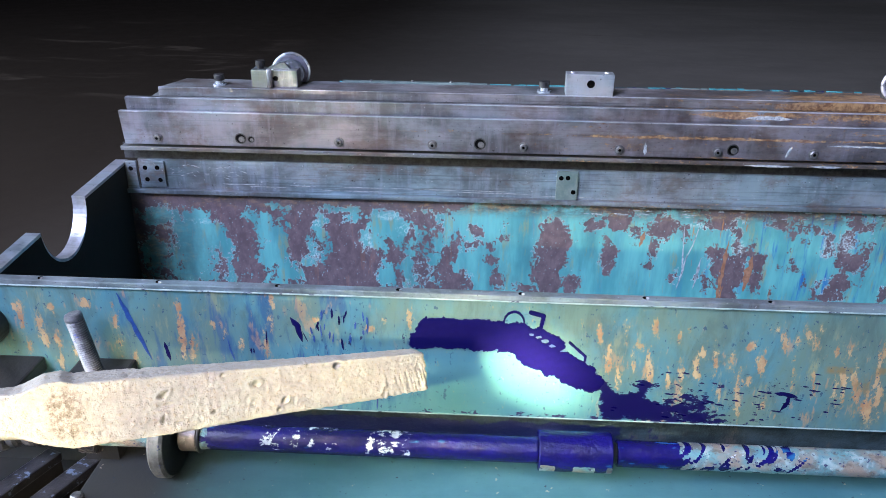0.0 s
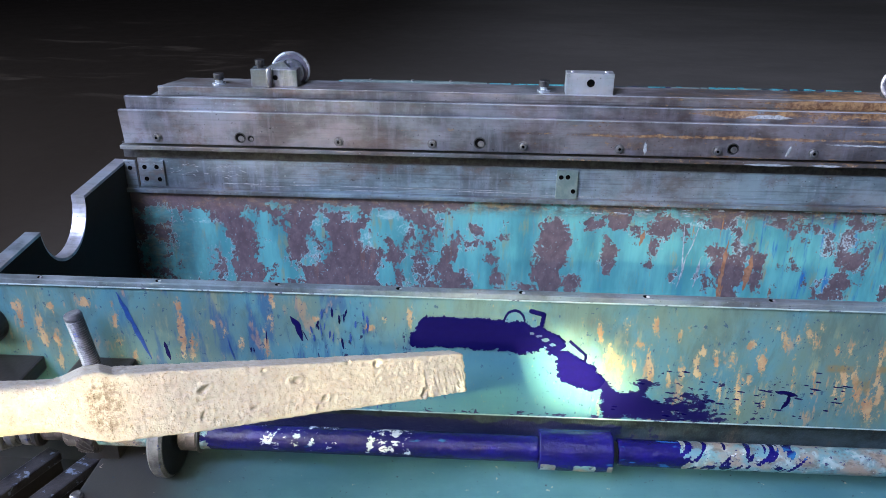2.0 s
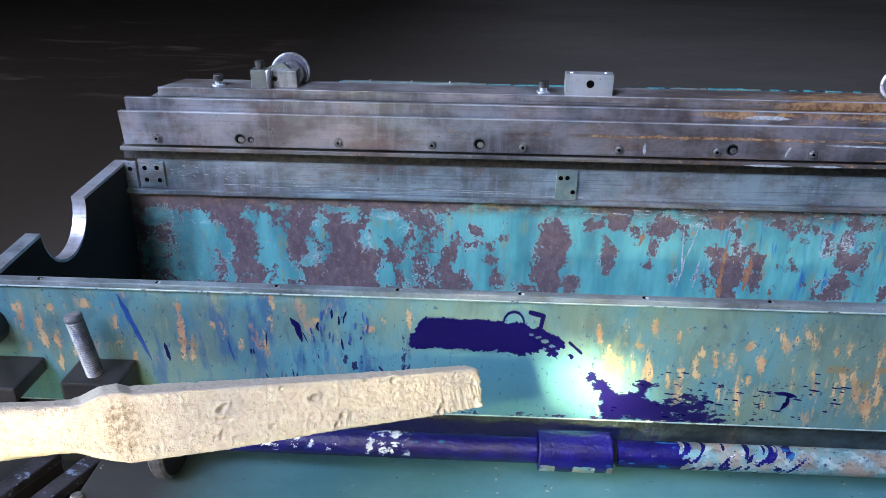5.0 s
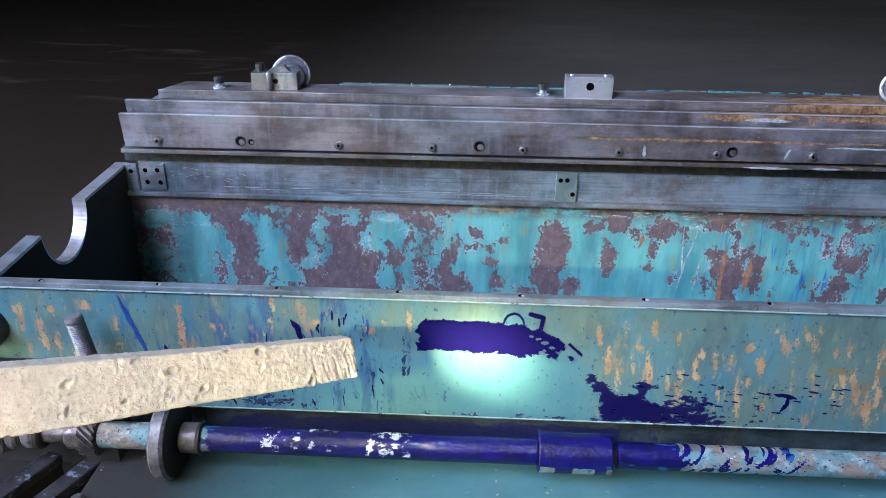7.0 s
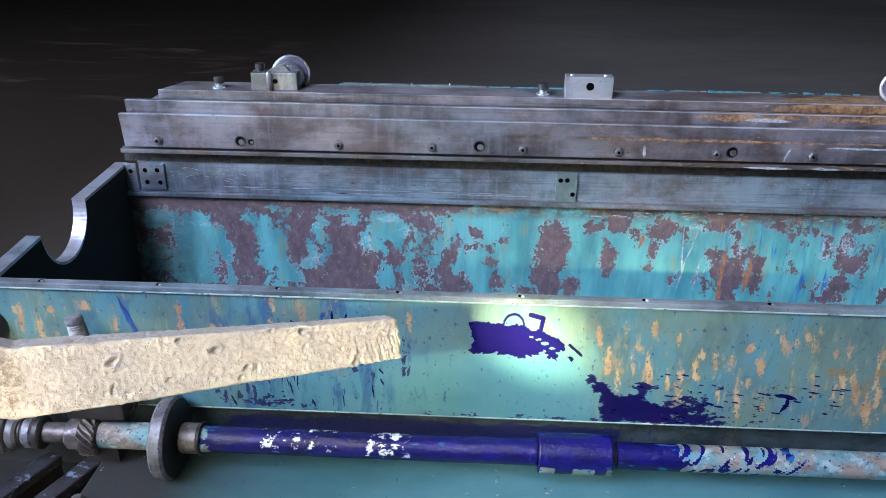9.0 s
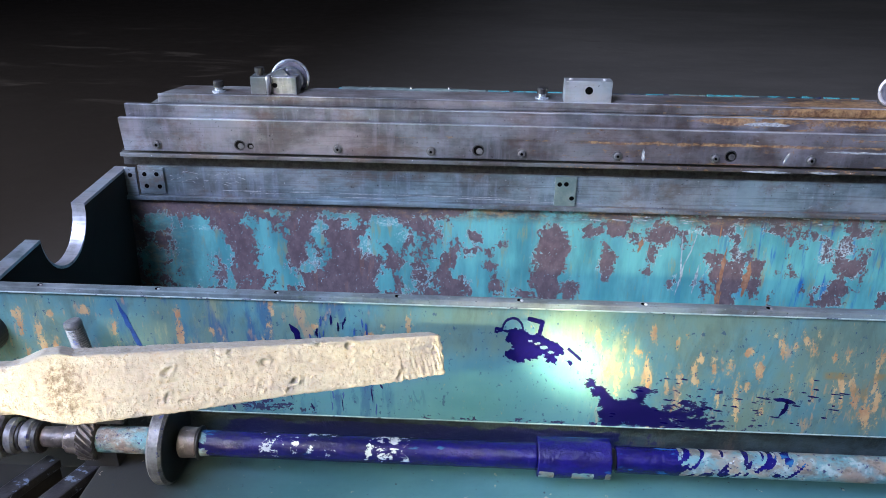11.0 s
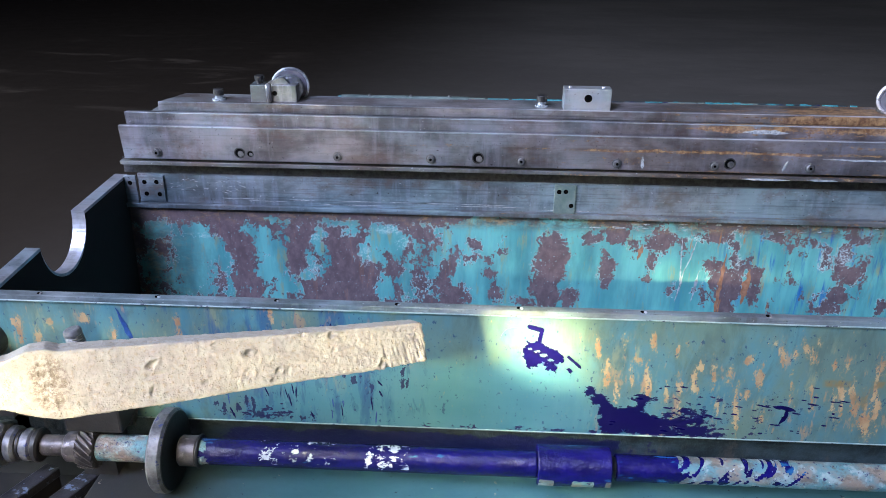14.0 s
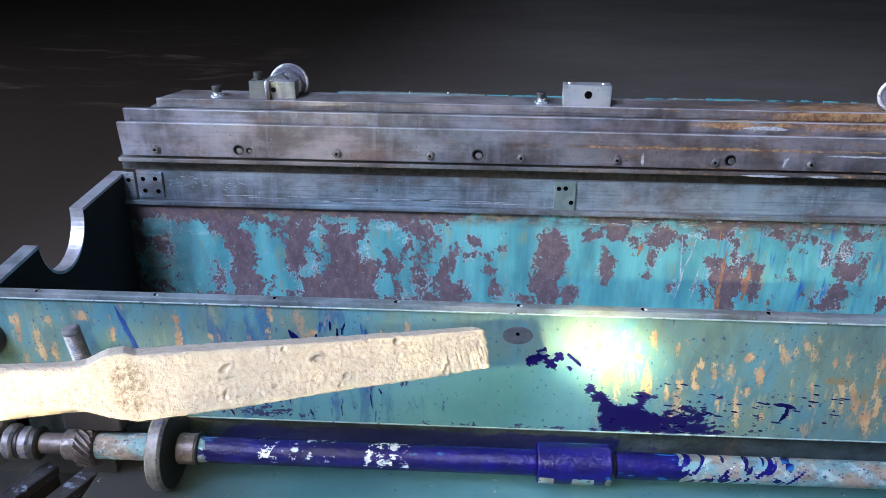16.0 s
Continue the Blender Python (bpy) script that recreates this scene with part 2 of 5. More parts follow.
def rough_coat():
    """Coarse cream coating, grainy and pitted."""
    n = Nodes("rough_cream_coating")
    g = n.noise((300, 300, 300), 2, 0.5)
    lump = n.ramp(n.noise((150, 150, 150), 3, 0.55), 0.52, 0.68)
    g2 = n.noise((85, 85, 85), 5, 0.6)
    pit = n.ramp(n.noise((42, 42, 42), 3, 0.5), 0.66, 0.74)
    c = n.mix(n.ramp(g2, 0.3, 0.75), (0.315, 0.287, 0.240), (0.395, 0.368, 0.318))
    c = n.mix(n.calc("MULTIPLY", n.ramp(g, 0.53, 0.70), 0.5), c, (0.33, 0.25, 0.16))
    # pits tinted darker, putting their small shadows into the colour
    shaded_pit = n.ramp(n.noise((190, 190, 190), 3, 0.55), 0.61, 0.70)
    c = n.mix(n.calc("MULTIPLY", shaded_pit, 0.35), c, (0.25, 0.19, 0.12))
    c = n.mix(n.calc("MULTIPLY", n.attr("patch"), n.ramp(n.noise((190, 190, 190), 6, 0.75), 0.42, 0.58)), c, (0.17, 0.135, 0.10))
    h = n.calc("SUBTRACT", n.calc("ADD", n.calc("MULTIPLY", g, 0.55), n.calc("ADD", n.calc("MULTIPLY", lump, 0.22), n.calc("MULTIPLY", g2, 0.35))), n.calc("ADD", n.calc("MULTIPLY", pit, 0.5), n.calc("MULTIPLY", shaded_pit, 0.35)))
    return n.done(c, 0.85, 0.0, h, 0.9, 0.0013)


def grimy(name, a, b, rough=0.5, metal=0.0, scale=40, bump=0.4, fleck=None):
    n = Nodes(name)
    t = n.noise((scale, scale, scale), 6, 0.65)
    c = n.mix(n.ramp(t, 0.3, 0.7), a, b)
    if fleck:
        c = n.mix(n.ramp(n.noise((scale * 1.6, scale * 2, scale * 2), 4, 0.6), 0.60, 0.66), c, fleck)
    return n.done(c, n.calc("ADD", rough - 0.1, n.calc("MULTIPLY", t, 0.2)), metal, n.noise((scale * 4,) * 3, 5), bump, 0.0008)


def concrete_floor():
    n = Nodes("side_shaded_floor")
    a, b = n.noise((0.5, 1.1, 1), 7, 0.65), n.noise((7, 7, 7), 7, 0.72)
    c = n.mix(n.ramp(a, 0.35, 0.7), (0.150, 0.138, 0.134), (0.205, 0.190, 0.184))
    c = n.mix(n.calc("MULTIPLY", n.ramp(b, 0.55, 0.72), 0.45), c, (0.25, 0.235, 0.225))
    # floor painted darker towards the left in place of weaker light there
    c = n.mix(n.calc("MULTIPLY", n.attr("oil_and_shade"), n.ramp(a, 0.10, 0.32)), c, (0.021, 0.0150, 0.0120))
    streak = n.calc("MULTIPLY", n.ramp(n.noise((0.9, 2.4, 1), 8, 0.70, 0.9), 0.52, 0.68), n.attr("smear"))
    c = n.mix(streak, c, (0.11, 0.088, 0.075))
    return n.done(c, n.calc("ADD", 0.55, n.calc("MULTIPLY", b, 0.3)), 0.0, b, 0.3, 0.004, 0.2)


def scuffed_base():
    n = Nodes("scuffed_teal_base")
    t = n.noise((9, 14, 9), 7, 0.68)
    c = n.mix(n.ramp(t, 0.3, 0.7), (0.042, 0.130, 0.158), (0.066, 0.176, 0.200))
    c = n.mix(n.calc("MULTIPLY", n.attr("oil_and_shade"), n.ramp(n.noise((7, 9, 7), 7, 0.6), 0.22, 0.52)), c, (0.026, 0.028, 0.030))
    c = n.mix(n.ramp(n.noise((130, 130, 130), 5, 0.65), 0.655, 0.685), c, (0.012, 0.025, 0.045))
    c = n.mix(n.calc("MULTIPLY", n.ramp(n.noise((95, 95, 95), 5, 0.6), 0.69, 0.72), 0.9), c, (0.36, 0.30, 0.24))
    return n.done(c, n.calc("ADD", 0.30, n.calc("MULTIPLY", t, 0.3)), 0.0, n.noise((90, 90, 90), 6, 0.7), 0.35, 0.001)


def tooth_steel():
    return grimy("greasy_steel", (0.035, 0.031, 0.032), (0.12, 0.105, 0.10), 0.42, 0.35, 60, 0.5, (0.17, 0.15, 0.15))


M = {
    "bar": steel("worn_steel", (0.265, 0.262, 0.290), 0.6, 0.22, 0.34, 0.6),
    "bar_top": steel("dull_steel", (0.29, 0.28, 0.28), 0.9, 0.5, 0.38, 0.5),
    "rail": steel("bright_steel", (0.46, 0.49, 0.54), 0.0, 0.18, 0.32),
    "strip": steel("blued_steel", (0.225, 0.275, 0.310), 0.3, 0.45, 0.38, 0.45),
    "seat": steel("dark_rusty_ledge", (0.14, 0.14, 0.14), 0.9, 0.5, 0.45, 0.3),
    "top_rail": steel("rubbed_rail_steel", (0.185, 0.225, 0.24), 0.0, 0.35, 0.45, 0.3),
    "edge": steel("edge_highlight", (0.40, 0.41, 0.45), 0.0, 0.55, 0.3, 0.4),
    "block": steel("machined_steel", (0.45, 0.48, 0.50), 0.0, 0.15, 0.36),
    "chrome": steel("polished_steel", (0.66, 0.66, 0.70), 0.0, 0.08, 0.24, 0.6),
    "black": grimy("black_oxide_steel", (0.02, 0.02, 0.022), (0.06, 0.06, 0.062), 0.45, 0.5, 120),
    "dull": grimy("dull_blue_grey_steel", (0.10, 0.10, 0.13), (0.20, 0.20, 0.25), 0.4, 0.3, 80),
    "screw": grimy("dull_screw_steel", (0.09, 0.09, 0.10), (0.24, 0.24, 0.25), 0.4, 0.7, 150),
    # flat black discs stand in for the shade inside holes
    "hole": Nodes("hole_shade").done((0.003, 0.003, 0.003), 0.9, 0.0, spec=0.0),
    "wall": chipped_paint(),
    "panel": stained_panel(),
    "ink": wet_ink(),
    "pipe": inked_pipe(),
    "coat": rough_coat(),
    "grime": grimy("grimy_dark_casting", (0.010, 0.018, 0.022), (0.052, 0.078, 0.088), 0.5, 0.0, 30, 0.9, (0.008, 0.007, 0.055)),
    "base": scuffed_base(),
    "ledge": inky_casting(),
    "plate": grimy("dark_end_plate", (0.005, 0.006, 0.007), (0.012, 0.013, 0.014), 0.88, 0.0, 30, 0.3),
    "gear": tooth_steel(),
    "disc": grimy("inky_steel_disc", (0.045, 0.046, 0.050), (0.17, 0.17, 0.18), 0.42, 0.3, 60, 0.7, (0.035, 0.045, 0.13)),
    # near-black steel for the disc face, bearing rings, clamp and well
    "disc_dark": grimy("near_black_steel", (0.005, 0.005, 0.0055), (0.016, 0.015, 0.016), 0.5, 0.0, 45),
    "disc_ink": grimy("inky_dark_lever", (0.007, 0.007, 0.010), (0.034, 0.034, 0.042), 0.38, 0.1, 45, 0.8, (0.13, 0.17, 0.25)),
    "floor": concrete_floor(),
    "hall": grimy("unseen_hall_plaster", (0.10, 0.10, 0.10), (0.16, 0.155, 0.15), 0.85, 0.0, 3),
    "teal": grimy("flaking_teal_paint", (0.024, 0.15, 0.18), (0.06, 0.28, 0.31), 0.45, 0.0, 90, 0.5, (0.06, 0.06, 0.065)),
    "green": grimy("green_grey_steel", (0.10, 0.15, 0.15), (0.17, 0.22, 0.21), 0.45, 0.2, 70, 0.3),
    "white": grimy("dried_white_paint", (0.15, 0.18, 0.21), (0.46, 0.49, 0.53), 0.5, 0.0, 150, 0.5, (0.10, 0.11, 0.13)),
    "primer": grimy("grey_brown_primer", (0.045, 0.050, 0.056), (0.08, 0.085, 0.09), 0.6, 0.0, 120, 0.4),
    "blue": grimy("dried_blue_ink", (0.007, 0.030, 0.14), (0.012, 0.065, 0.24), 0.4, 0.0, 120, 0.4),
    "orange": grimy("orange_drip", (0.40, 0.20, 0.09), (0.56, 0.36, 0.20), 0.55, 0.0, 150, 0.4),
    "brown": grimy("rust_brown_run", (0.20, 0.085, 0.045), (0.34, 0.17, 0.10), 0.6, 0.0, 130, 0.4),
    # pale strip along the panel's bottom edge and the rail's lower edge
    "lip": grimy("pale_edge_line", (0.16, 0.26, 0.28), (0.34, 0.42, 0.42), 0.45, 0.0, 60, 0.3, (0.05, 0.06, 0.10)),
    "lamp_body": grimy("black_lamp_housing", (0.012, 0.012, 0.012), (0.02, 0.02, 0.02), 0.6),
}


def glow(name, colour, strength):
    n = Nodes(name)
    n.bsdf.inputs["Emission Color"].default_value = (*colour, 1)
    n.bsdf.inputs["Emission Strength"].default_value = strength
    return n.done((0.8, 0.8, 0.8), 0.5)


M["beam"] = glow("lit_lamp_lens", (1.0, 0.85, 0.45), 400000)
# ring added to give the beam its wide halo
M["halo"] = glow("added_halo_glow", (1.0, 0.84, 0.46), 15500)
# glow of the added lamp that brightens the nozzle's face
M["spill"] = glow("added_fill_glow", (1.0, 0.84, 0.52), 2900)


# ---- mesh helpers ----
def mesh_object(name, bm, material, parent=None, smooth=False):
    me = bpy.data.meshes.new(name)
    bm.to_mesh(me)
    bm.free()
    me.materials.append(material)
    if smooth:
        for p in me.polygons:
            p.use_smooth = True
    ob = new(name, me)
    ob.parent = parent
    return ob


def part(name, bm, material, parent, label="", smooth=False):
    ob = mesh_object(name, bm, material, parent, smooth)
    return tagged(ob, label=label) if label else ob


def thing(name, label, category, group="", kind=""):
    return tagged(new(name), label, category, group, kind)


def box(x0, x1, y0, y1, z0, z1, bevel=0.0, bm=None, turn=None):
    bm = bm or bmesh.new()
    vs = [bm.verts.new((x, y, z)) for z in (z0, z1) for y in (y0, y1) for x in (x0, x1)]
    fs = [bm.faces.new([vs[i] for i in f]) for f in ((0, 2, 3, 1), (4, 5, 7, 6), (0, 1, 5, 4), (2, 6, 7, 3), (0, 4, 6, 2), (1, 3, 7, 5))]
    if bevel:
        edges = list({e for f in fs for e in f.edges})
        bmesh.ops.bevel(bm, geom=edges, offset=bevel, segments=2, affect="EDGES", profile=0.6)
    if turn:
        bmesh.ops.transform(bm, matrix=turn, verts=vs if not bevel else bm.verts[:])
    return bm


def lathe(profile, m, steps=32, bm=None):
    """A turned piece: (distance along the axis, radius) rows, about the local z axis of the pose m; closed at both ends."""
    bm = bm or bmesh.new()
    rings = []
    for h, r in profile:
        rings.append([bm.verts.new(m @ Vector((r * math.cos(2 * math.pi * k / steps), r * math.sin(2 * math.pi * k / steps), h))) for k in range(steps)])
    for a, b in zip(rings, rings[1:]):
        for k in range(steps):
            j = (k + 1) % steps
            bm.faces.new((a[k], a[j], b[j], b[k]))
    bm.faces.new(rings[0][::-1])
    bm.faces.new(rings[-1])
    return bm


ALONG_X = Matrix.Rotation(radians(90), 4, "Y")
TOWARD = Matrix.Rotation(radians(90), 4, "X")


def at(x, y, z, turn=None):
    return Matrix.Translation((x, y, z)) @ (turn or Matrix.Identity(4))


def give(ob, **fields):
    """Point attributes from functions of the vertex's place."""
    me = ob.data
    for key, fn in fields.items():
        a = me.attributes.new(key, "FLOAT", "POINT")
        a.data.foreach_set("value", [fn(v.co) for v in me.vertices])
    return ob


def paint_on(ob, **fields):
    """Point attributes from functions of all the vertices' x and z at once."""
    me = ob.data
    co = np.empty(len(me.vertices) * 3)
    me.vertices.foreach_get("co", co)
    x, z = co[0::3], co[2::3]
    for key, fn in fields.items():
        a = me.attributes.new(key, "FLOAT", "POINT")
        a.data.foreach_set("value", np.broadcast_to(fn(x, z), x.shape).astype(np.float32).copy())
    return ob


def ovals(x, z, shapes, slant=0.0):
    """Depth in metres inside the nearest of some ellipses (cx, cz, rx, rz), below 0 outside; those further along the machine may slant."""
    best = np.full(x.shape, -1.0)
    for cx, cz, rx, rz in shapes:
        best = np.maximum(best, (1 - np.hypot((x - cx + slant * max(cx, 0.0) * (z - cz)) / rx, (z - cz) / rz)) * min(rx, rz))
    return best


def rise(v, a, b):
    t = np.clip((v - a) / (b - a), 0, 1)
    return t * t * (3 - 2 * t)


def sheet(x0, x1, y_top, y_bot, z0, z1, thick, step):
    """A finely divided upright plate, front towards -y, that may lean."""
    nx, nz = int((x1 - x0) / step), int((z1 - z0) / step)
    verts, faces = [], []
    for j in range(nz + 1):
        f = j / nz
        for i in range(nx + 1):
            verts.append((x0 + (x1 - x0) * i / nx, y_bot + (y_top - y_bot) * f, z0 + (z1 - z0) * f))
    w = nx + 1
    for j in range(nz):
        for i in range(nx):
            a = j * w + i
            faces.append((a, a + 1, a + 1 + w, a + w))
    k = len(verts)
    for f, z in ((0, z0), (1, z1)):
        y = y_bot + (y_top - y_bot) * f + thick
        verts += [(x0, y, z), (x1, y, z)]
    tl, tr = nz * w, nz * w + nx
    faces += [(k + 1, k, k + 2, k + 3), (nx, k + 1, k, 0),
              (tl, k + 2, k + 3, tr)[::-1], (0, k, k + 2, tl), (nx, tr, k + 3, k + 1)]
    bm = bmesh.new()
    vv = [bm.verts.new(v) for v in verts]
    # the long edges are closed with fans over the fine border
    for fc in faces[:nx * nz]:
        bm.faces.new([vv[i] for i in fc])
    bm.faces.new([vv[i] for i in faces[nx * nz]])
    bm.faces.new([vv[i] for i in range(nx, -1, -1)] + [vv[k], vv[k + 1]])
    bm.faces.new([vv[tl + i] for i in range(nx + 1)] + [vv[k + 3], vv[k + 2]])
    bm.faces.new([vv[j * w] for j in range(nz + 1)] + [vv[k + 2], vv[k]])
    bm.faces.new([vv[j * w + nx] for j in range(nz, -1, -1)] + [vv[k + 1], vv[k + 3]])
    return bm


def blob(x, z, cx, cz, rx, rz):
    """1 in the middle of an ellipse, 0.5 on its line, falling off outside."""
    d = math.hypot((x - cx) / rx, (z - cz) / rz)
    return max(0.0, 1.0 - 0.5 * d)


def ease(v, a, b):
    t = min(1.0, max(0.0, (v - a) / (b - a)))
    return t * t * (3 - 2 * t)


def bump_at(v, a, b, c, d):
    return ease(v, a, b) * (1 - ease(v, c, d))


X0, X1 = -0.80, 0.95          # the machine's ends

# ---- hall ----
HALL = (-6.5, 7.0, -5.0, 15.0, -0.75, 3.5)


def hall():
    x0, x1, y0, y1, z0, z1 = HALL
    nx = 110
    bm = bmesh.new()
    bmesh.ops.create_grid(bm, x_segments=nx, y_segments=nx, size=0.5)
    for v in bm.verts:
        v.co = (x0 + (x1 - x0) * (v.co.x + 0.5), y0 + (y1 - y0) * (v.co.y + 0.5), z0)
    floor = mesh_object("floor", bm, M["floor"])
    # first mask puts the left side's shade into the floor colour
    give(floor, oil_and_shade=lambda p: 1 - ease(p.x, -2.2 + 0.1 * p.y, 1.4), smear=lambda p: 0.65 * bump_at(p.x, -3.9, -3.2, -2.0, -1.2) * bump_at(p.y, 3.5, 4.2, 6.0, 7.0) + 0.7 * bump_at(p.x, 0.6, 1.0, 1.5, 2.0) * bump_at(p.y, 5.5, 6, 6.8, 7.4))
    tagged(floor, "workshop floor with shade painted towards one side and faint pale smears", "floor", kind="structure")
    # unseen walls and roof, added to close off the sky round the machine
    t = 0.2
    walls = {"wall_south": (x0, x1, y0 - t, y0, z0, z1), "wall_north": (x0, x1, y1, y1 + t, z0, z1), "wall_east": (x1, x1 + t, y0, y1, z0, z1)}
    for name, b in walls.items():
        tagged(mesh_object(name, box(*b), M["hall"]), "unseen grey plastered wall, added to close the hall", "wall", kind="structure")
    # unseen west wall, added with an opening behind the side daylight lamp
    bm = box(x0 - t, x0, y0, -2.5, z0, z1)
    box(x0 - t, x0, 0.5, y1, z0, z1, bm=bm)
    box(x0 - t, x0, -2.5, 0.5, z0, 0.35, bm=bm)
    box(x0 - t, x0, -2.5, 0.5, 2.35, z1, bm=bm)
    tagged(mesh_object("wall_west", bm, M["hall"]), "unseen grey plastered wall with a wide window opening, added to close the hall", "wall", kind="structure")
    # unseen roof, added with an opening above the overhead daylight lamp
    bm = box(x0, -3.4, y0, y1, z1, z1 + t)
    box(-1.0, x1, y0, y1, z1, z1 + t, bm=bm)
    box(-3.4, -1.0, y0, -3.9, z1, z1 + t, bm=bm)
    box(-3.4, -1.0, -1.5, y1, z1, z1 + t, bm=bm)
    tagged(mesh_object("ceiling", bm, M["hall"]), "unseen plastered ceiling with a skylight opening, added to close the hall", "ceiling", kind="structure")


hall()


# ---- the trough of the machine ----
trough = thing("ink_trough", "teal steel ink trough with flaking paint on a teal base", "machine trough")


def rear_wall():
    # paint left standing on the bare end, and patches flaked off the painted length
    keep = [(-0.504, -0.071, 0.0201, 0.0132), (-0.445, -0.074, 0.0274, 0.0113), (-0.443, -0.102, 0.046, 0.0334), (-0.457, -0.141, 0.0466, 0.0293), (-0.512, -0.138, 0.0187, 0.0342), (-0.46, -0.171, 0.0563, 0.0139), (-0.4, -0.125, 0.013, 0.0213), (-0.395, -0.174, 0.0057, 0.012), (-0.333, -0.094, 0.0146, 0.019), (-0.311, -0.107, 0.0146, 0.0286), (-0.326, -0.132, 0.0257, 0.0243), (-0.305, -0.161, 0.0241, 0.0217), (-0.311, -0.181, 0.0205, 0.01), (-0.345, -0.069, 0.0126, 0.0075), (-0.324, -0.07, 0.0054, 0.0056), (-0.315, -0.051, 0.0072, 0.0075), (-0.296, -0.055, 0.0072, 0.0056), (-0.244, -0.093, 0.0117, 0.0236), (-0.26, -0.118, 0.0073, 0.0154), (-0.258, -0.144, 0.0129, 0.0098)]
    keep += [(-0.205, -0.052, 0.0195, 0.0056), (-0.196, -0.064, 0.0089, 0.0047), (-0.227, -0.048, 0.0054, 0.0037), (-0.143, -0.076, 0.0232, 0.0279), (-0.157, -0.107, 0.0198, 0.0133), (-0.115, -0.082, 0.0152, 0.0122), (-0.172, -0.096, 0.0072, 0.0152), (-0.125, -0.097, 0.009, 0.0132), (-0.14, -0.16, 0.0164, 0.0196), (-0.121, -0.149, 0.0137, 0.0078), (-0.103, -0.144, 0.0109, 0.029), (-0.099, -0.105, 0.0036, 0.0284), (-0.112, -0.179, 0.0037, 0.008), (-0.063, -0.114, 0.0072, 0.0209), (-0.067, -0.081, 0.0124, 0.0075), (-0.094, -0.077, 0.0053, 0.0075), (-0.043, -0.075, 0.0177, 0.0223), (-0.045, -0.061, 0.0053, 0.0138)]
    holes = [(0.124, -0.092, 0.0272, 0.0316), (0.119, -0.128, 0.0257, 0.0361), (0.117, -0.162, 0.0251, 0.0291), (0.154, -0.167, 0.0152, 0.0195), (0.091, -0.178, 0.0199, 0.0069), (0.187, -0.066, 0.0156, 0.0092), (0.217, -0.06, 0.019, 0.0165), (0.207, -0.087, 0.0069, 0.013), (0.212, -0.118, 0.0123, 0.0245), (0.253, -0.073, 0.0078, 0.0129), (0.289, -0.068, 0.0241, 0.0183), (0.28, -0.094, 0.007, 0.0168), (0.309, -0.071, 0.012, 0.0074), (0.27, -0.132, 0.007, 0.0067), (0.312, -0.149, 0.0044, 0.0058), (0.323, -0.074, 0.0043, 0.0111), (0.37, -0.105, 0.0139, 0.0112), (0.381, -0.131, 0.0131, 0.0189), (0.402, -0.144, 0.021, 0.0323), (0.402, -0.176, 0.0141, 0.0136)]
    holes += [(0.412, -0.123, 0.0113, 0.0282), (0.369, -0.15, 0.0123, 0.0048), (0.366, -0.159, 0.0044, 0.0087), (0.373, -0.056, 0.029, 0.0109), (0.405, -0.081, 0.0059, 0.023), (0.427, -0.094, 0.0051, 0.0111), (0.442, -0.122, 0.0104, 0.0189), (0.443, -0.15, 0.0105, 0.0172), (0.466, -0.056, 0.0203, 0.0073), (0.514, -0.065, 0.0254, 0.0091), (0.494, -0.125, 0.0078, 0.0104), (0.473, -0.126, 0.0034, 0.0028), (0.517, -0.15, 0.006, 0.0086), (0.537, -0.167, 0.007, 0.0106), (0.487, -0.083, 0.0025, 0.0083), (0.506, -0.08, 0.0026, 0.0046), (0.472, -0.177, 0.0035, 0.0077), (0.543, -0.086, 0.0101, 0.0165), (0.57, -0.089, 0.0102, 0.0229), (0.584, -0.117, 0.0239, 0.0149)]
    holes += [(0.571, -0.151, 0.019, 0.0172), (0.562, -0.172, 0.0174, 0.0116), (0.603, -0.107, 0.006, 0.0204), (0.584, -0.057, 0.0151, 0.0072), (0.643, -0.168, 0.0086, 0.0135), (0.049, -0.092, 0.0079, 0.0066), (0.044, -0.078, 0.0044, 0.0083), (0.002, -0.083, 0.0088, 0.0085), (0.025, -0.109, 0.0063, 0.0057), (0.028, -0.13, 0.008, 0.0077), (0.038, -0.161, 0.0117, 0.0166), (-0.034, -0.17, 0.0309, 0.0177), (-0.009, -0.105, 0.0152, 0.0057), (-0.035, -0.123, 0.009, 0.0076)]
    white = [(-0.251, -0.077, 0.0108, 0.0075), (-0.171, -0.108, 0.0109, 0.021), (-0.134, -0.061, 0.0266, 0.0093), (-0.112, -0.082, 0.0134, 0.0112), (-0.436, -0.08, 0.0228, 0.0057), (0.405, -0.053, 0.0169, 0.0072), (0.542, -0.095, 0.0119, 0.0202), (0.571, -0.085, 0.0152, 0.0183), (0.342, -0.061, 0.0239, 0.0064), (0.412, -0.098, 0.0069, 0.0167), (-0.253, -0.13, 0.0091, 0.0097)]

    def wear(x, z):
        paint = np.maximum(ovals(x, z, keep), x + 0.026 + 0.010 * np.sin(z * 75))
        bare = np.maximum(-paint, ovals(x, z, holes))
        v = 0.5 + 0.5 * np.clip(bare / 0.020, -1, 1)
        mixed = 0.75 * rise(x, -0.110, -0.095) * (1 - rise(x, -0.055, -0.035)) + 0.6 * (1 - rise(x, -0.50, -0.42))
        mixed = np.maximum(mixed, 0.26 * (1 - rise(x, -0.10, 0.0)))
        v = v * (1 - mixed) + 0.49 * mixed
        return v + 0.34 * rise(z, -0.052, -0.036)

